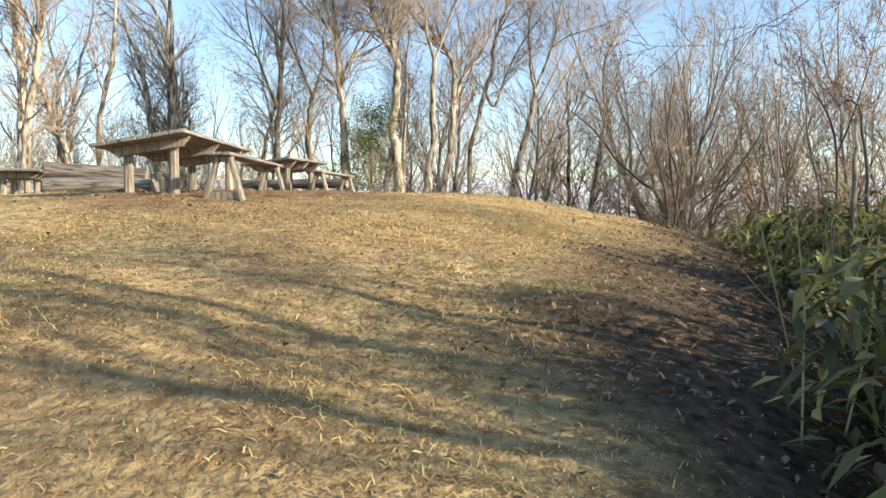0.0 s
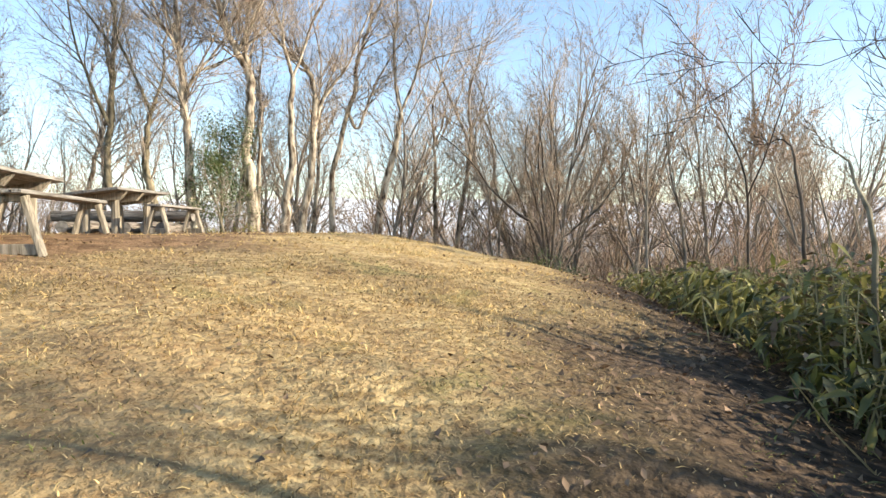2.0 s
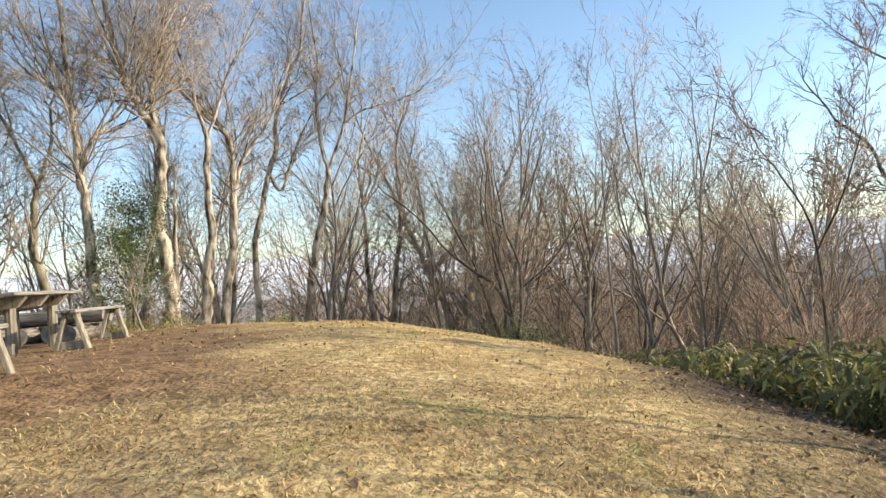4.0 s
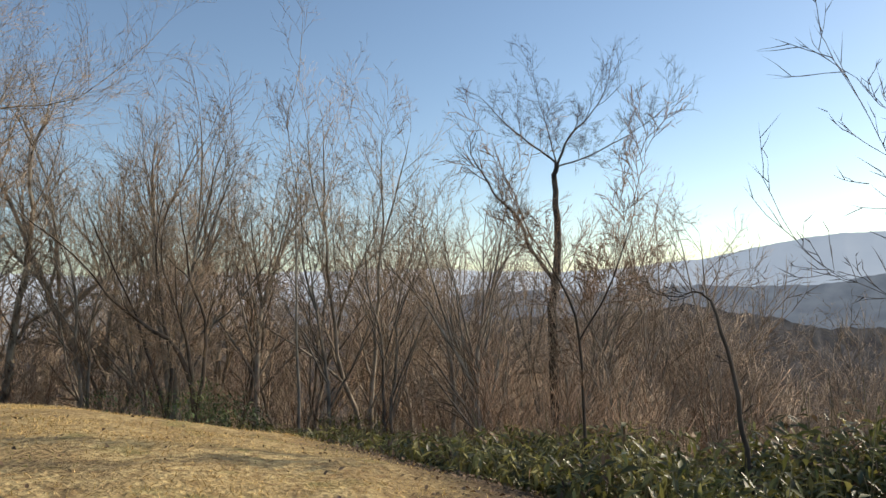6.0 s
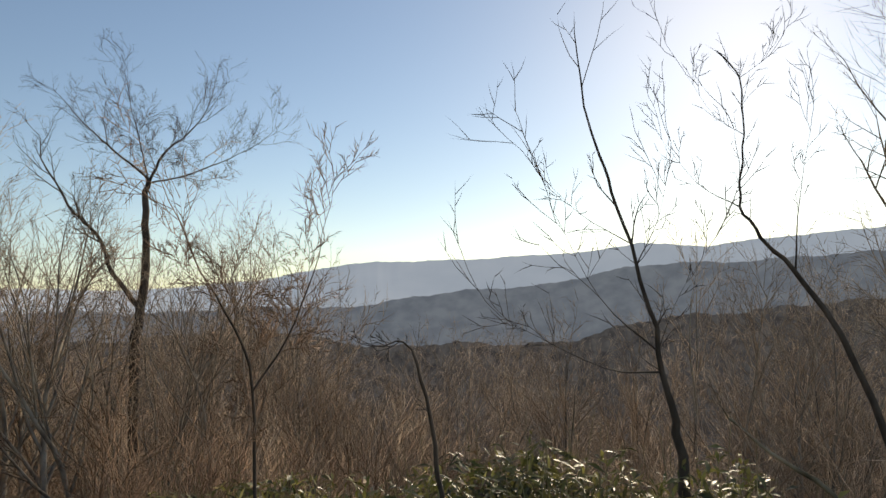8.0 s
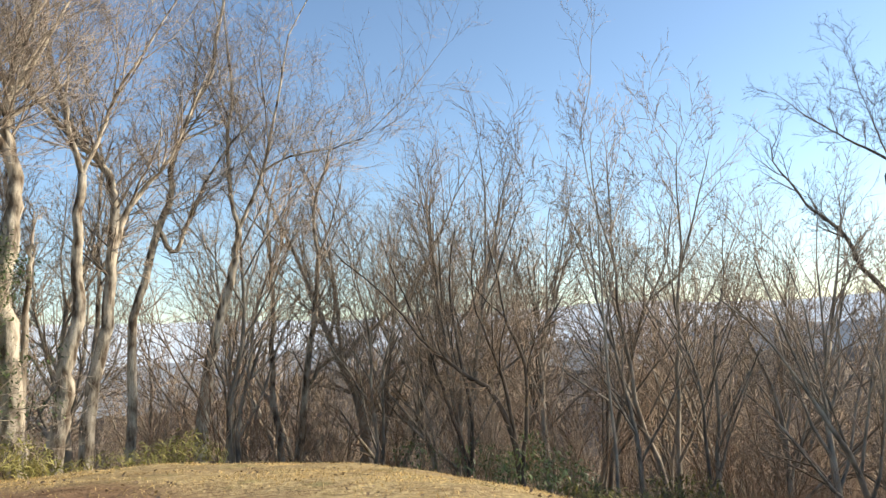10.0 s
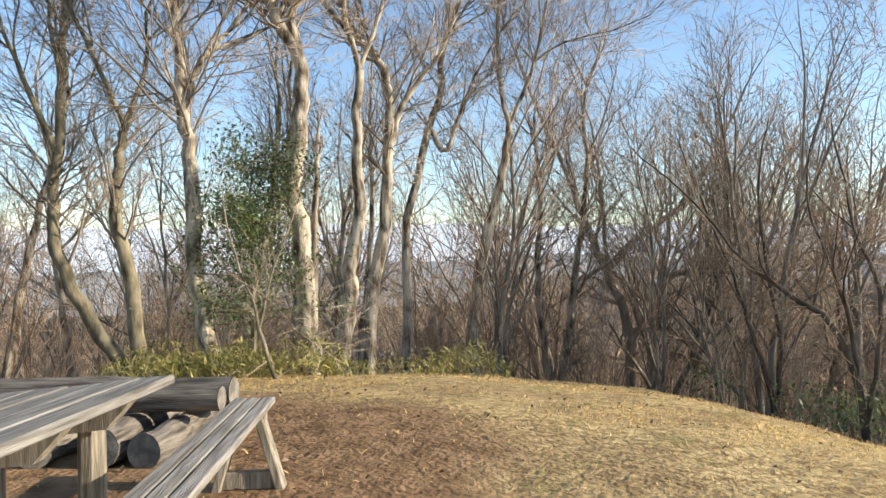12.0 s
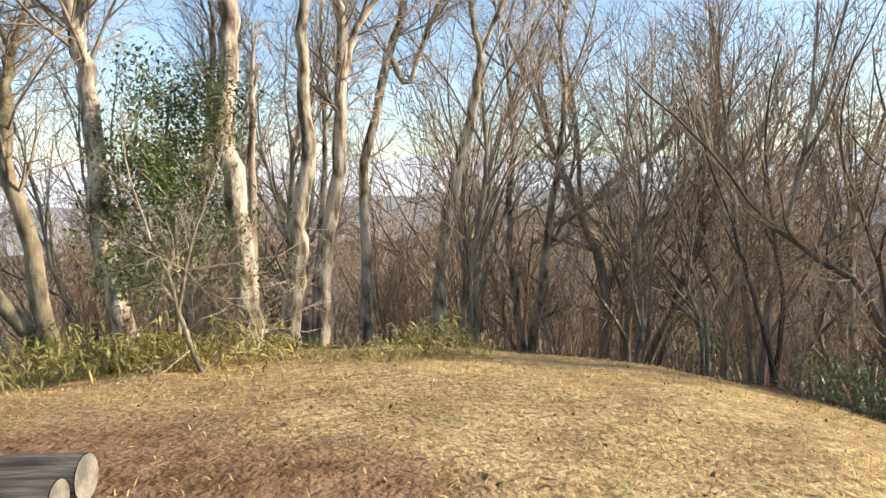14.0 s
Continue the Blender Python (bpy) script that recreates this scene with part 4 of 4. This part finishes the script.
# ---- tables, benches and logs ----
def plank(bm, x0, x1, y0, y1, z0, z1, bevel=0.006, m=None):
    made = bmesh.ops.create_cube(bm, size=1.0, matrix=(m or Matrix.Identity(4)) @ Matrix.Translation(((x0 + x1) / 2, (y0 + y1) / 2, (z0 + z1) / 2)) @ Matrix.Diagonal((x1 - x0, y1 - y0, z1 - z0, 1)))
    es = list({e for v in made["verts"] for e in v.link_edges})
    bmesh.ops.bevel(bm, geom=es, offset=bevel, segments=1, affect="EDGES")


def single(name, parent, mat, *args, label="", **kw):
    bm = bmesh.new()
    plank(bm, *args, **kw)
    return part(name, bm, mat, parent, label)


def picnic_table(m, width, length, top, label, slope=0.0):
    """Origin at its near right corner on the ground; it runs back along +y and left along -x, its top sloping down to the left."""
    rng = random.Random(int(length * 100))
    ob = thing("picnic_table", m, label, "table", "picnic tables")
    lean = Matrix.Translation((0, 0, top)) @ Matrix.Rotation(radians(-slope), 4, "Y") @ Matrix.Translation((0, 0, -top))
    n = 6
    w = width / n
    for k in range(n):
        a, b = -rng.uniform(0, 0.025), length + rng.uniform(-0.02, 0.02)
        single("plank", ob, GREYWOOD, -(k + 1) * w + 0.005, -k * w - 0.005, a, b, top - 0.042, top + rng.uniform(-0.003, 0.003), m=lean)
    for y in (0.3, length / 2, length - 0.3):
        bm = bmesh.new()
        pts = [(-0.04, top - 0.043), (-width + 0.04, top - 0.043), (-width + 0.16, top - 0.15), (-0.16, top - 0.15)]
        f = [bm.verts.new(lean @ Vector((x, y - 0.035, z))) for x, z in pts]
        g = [bm.verts.new(lean @ Vector((x, y + 0.035, z))) for x, z in pts]
        bm.faces.new(f)
        bm.faces.new(g[::-1])
        for i in range(4):
            bm.faces.new((f[i], g[i], g[(i + 1) % 4], f[(i + 1) % 4]))
        bmesh.ops.recalc_face_normals(bm, faces=bm.faces[:])
        part("crossbeam", bm, POSTWOOD, ob)
        if y == length / 2:
            continue
        for x in (-0.27, -width + 0.27):
            buf = ([], [])
            r, z = 0.055, top - 0.06 + x * math.tan(radians(slope))
            tube(buf, [Vector((x, y + 0.09, -0.3)), Vector((x, y + 0.09, 0.3)), Vector((x, y + 0.09, z))], [r * 1.08, r, r * 0.96], 8)
            mesh_object("post", buf[0], buf[1], POSTWOOD, ob)
    return ob


def bench(m, width, length, top, label):
    """Origin at its near right corner on the ground."""
    rng = random.Random(int(length * 77 + top * 10))
    ob = thing("bench", m, label, "bench", "picnic benches")
    w = width / 3
    for k in range(3):
        single("plank", ob, GREYWOOD, -(k + 1) * w + 0.004, -k * w - 0.004, -rng.uniform(0, 0.02), length + rng.uniform(-0.015, 0.015), top - 0.035, top + rng.uniform(-0.002, 0.002), bevel=0.005)
    for y in (0.16, length - 0.16):
        single("brace", ob, POSTWOOD, -width + 0.02, -0.02, y - 0.03, y + 0.03, top - 0.1, top - 0.036)
        for s, x in ((1, -0.045), (-1, -width + 0.045)):
            tilt = pose(x, y, top - 0.1, 0, -s * 16, 0)
            single("leg", ob, POSTWOOD, -0.022, 0.022, -0.05, 0.05, -(top - 0.1) / math.cos(radians(16)) - 0.06, 0.05, m=tilt)
        single("foot_board", ob, POSTWOOD, -width - 0.05, 0.05, y - 0.025, y + 0.025, 0.0, 0.09)
    return ob


picnic_table(pose(-2.9, 7.88, 0.0, 0, 0, -1), 1.08, 2.6, 0.66, "weathered grey plank picnic table on round posts", 9)
picnic_table(pose(-2.6, 11.95, 0.0, 0, 0, -16), 0.98, 1.52, 0.66, "weathered grey plank picnic table beside a log pile", 6)
picnic_table(pose(-6.7, 11.7, 0.0, 0, 0, 20), 0.9, 1.4, 0.44, "low grey plank table farther along the hilltop")
bench(pose(-2.3, 7.62, zat(-2.3, 7.8), 0, 0, -2), 0.26, 2.2, 0.38 - zat(-2.3, 7.8), "grey three-plank bench with splayed legs beside a table")
bench(pose(-2.07, 12.05, 0.0, 0, 0, -9.6), 0.22, 1.9, 0.43, "grey three-plank bench with splayed legs near a log pile")


def log(m, length, r, label, seed, group=""):
    """A sawn log lying along +x from its origin, resting at its origin's height."""
    rng = random.Random(seed)
    ob = thing("log", m, label, "log", group)
    body, sides = ([], []), 14
    pts = [Vector((length * k / 6, 0.012 * rng.gauss(0, 1), r + 0.006 * rng.gauss(0, 1))) for k in range(7)]
    tube(body, pts, [r * rng.uniform(0.94, 1.06) for k in range(7)], sides)
    body[1].pop()
    mesh_object("bark", body[0], body[1], LOGBARK, ob, smooth=True)
    for k in (0, 6):
        ring = [body[0][k * sides + s] for s in range(sides)]
        c = pts[k]
        sgn = -1 if k == 0 else 1
        verts = [c + (q - c) * 0.98 + Vector((sgn * 0.004, 0, 0)) for q in ring] + [c + Vector((sgn * 0.008, 0, 0))]
        faces = [(s, (s + 1) % sides, sides) if k else ((s + 1) % sides, s, sides) for s in range(sides)]
        mesh_object("sawn_end", verts, faces, LOGEND, ob, "pale sawn end with rings")
    return ob


log(pose(-4.52, 15.5, 0.21, 0, 0, -16), 2.6, 0.102, "long weathered grey log laid as a seat on shorter logs", 1)
log(pose(-4.29, 15.25, 0.225, 0, 0, -16), 2.3, 0.08, "long weathered grey log beside another on a pile", 2)
log(pose(-6.35, 11.25, 0.235, 0, 3, 12), 1.5, 0.14, "thick grey log on a dark woodpile", 3)
for k, (along, turn, ln, r) in enumerate(((0.3, 71, 0.85, 0.1), (0.56, 77, 0.95, 0.112), (0.95, 72, 0.9, 0.105), (1.3, 76, 1.0, 0.1), (1.7, 70, 0.9, 0.11), (2.1, 75, 0.95, 0.105))):
    x, y = -2.05 - 0.961 * along - 0.13, 14.7 + 0.276 * along - 0.46
    log(pose(x, y, zat(x, y) - 0.005, 0, 0, turn), ln, r, "short sawn firewood log with a pale cut end in a pile", 20 + k, "firewood logs")
for k, (x, y, turn, r) in enumerate(((-6.25, 11.02, 10, 0.15), (-6.2, 11.45, 13, 0.14), (-5.9, 10.62, 8, 0.12))):
    log(pose(x, y, zat(x, y) - 0.01, 0, 0, turn), 1.45, r, "dark weathered log at the bottom of a woodpile", 30 + k, "firewood logs")
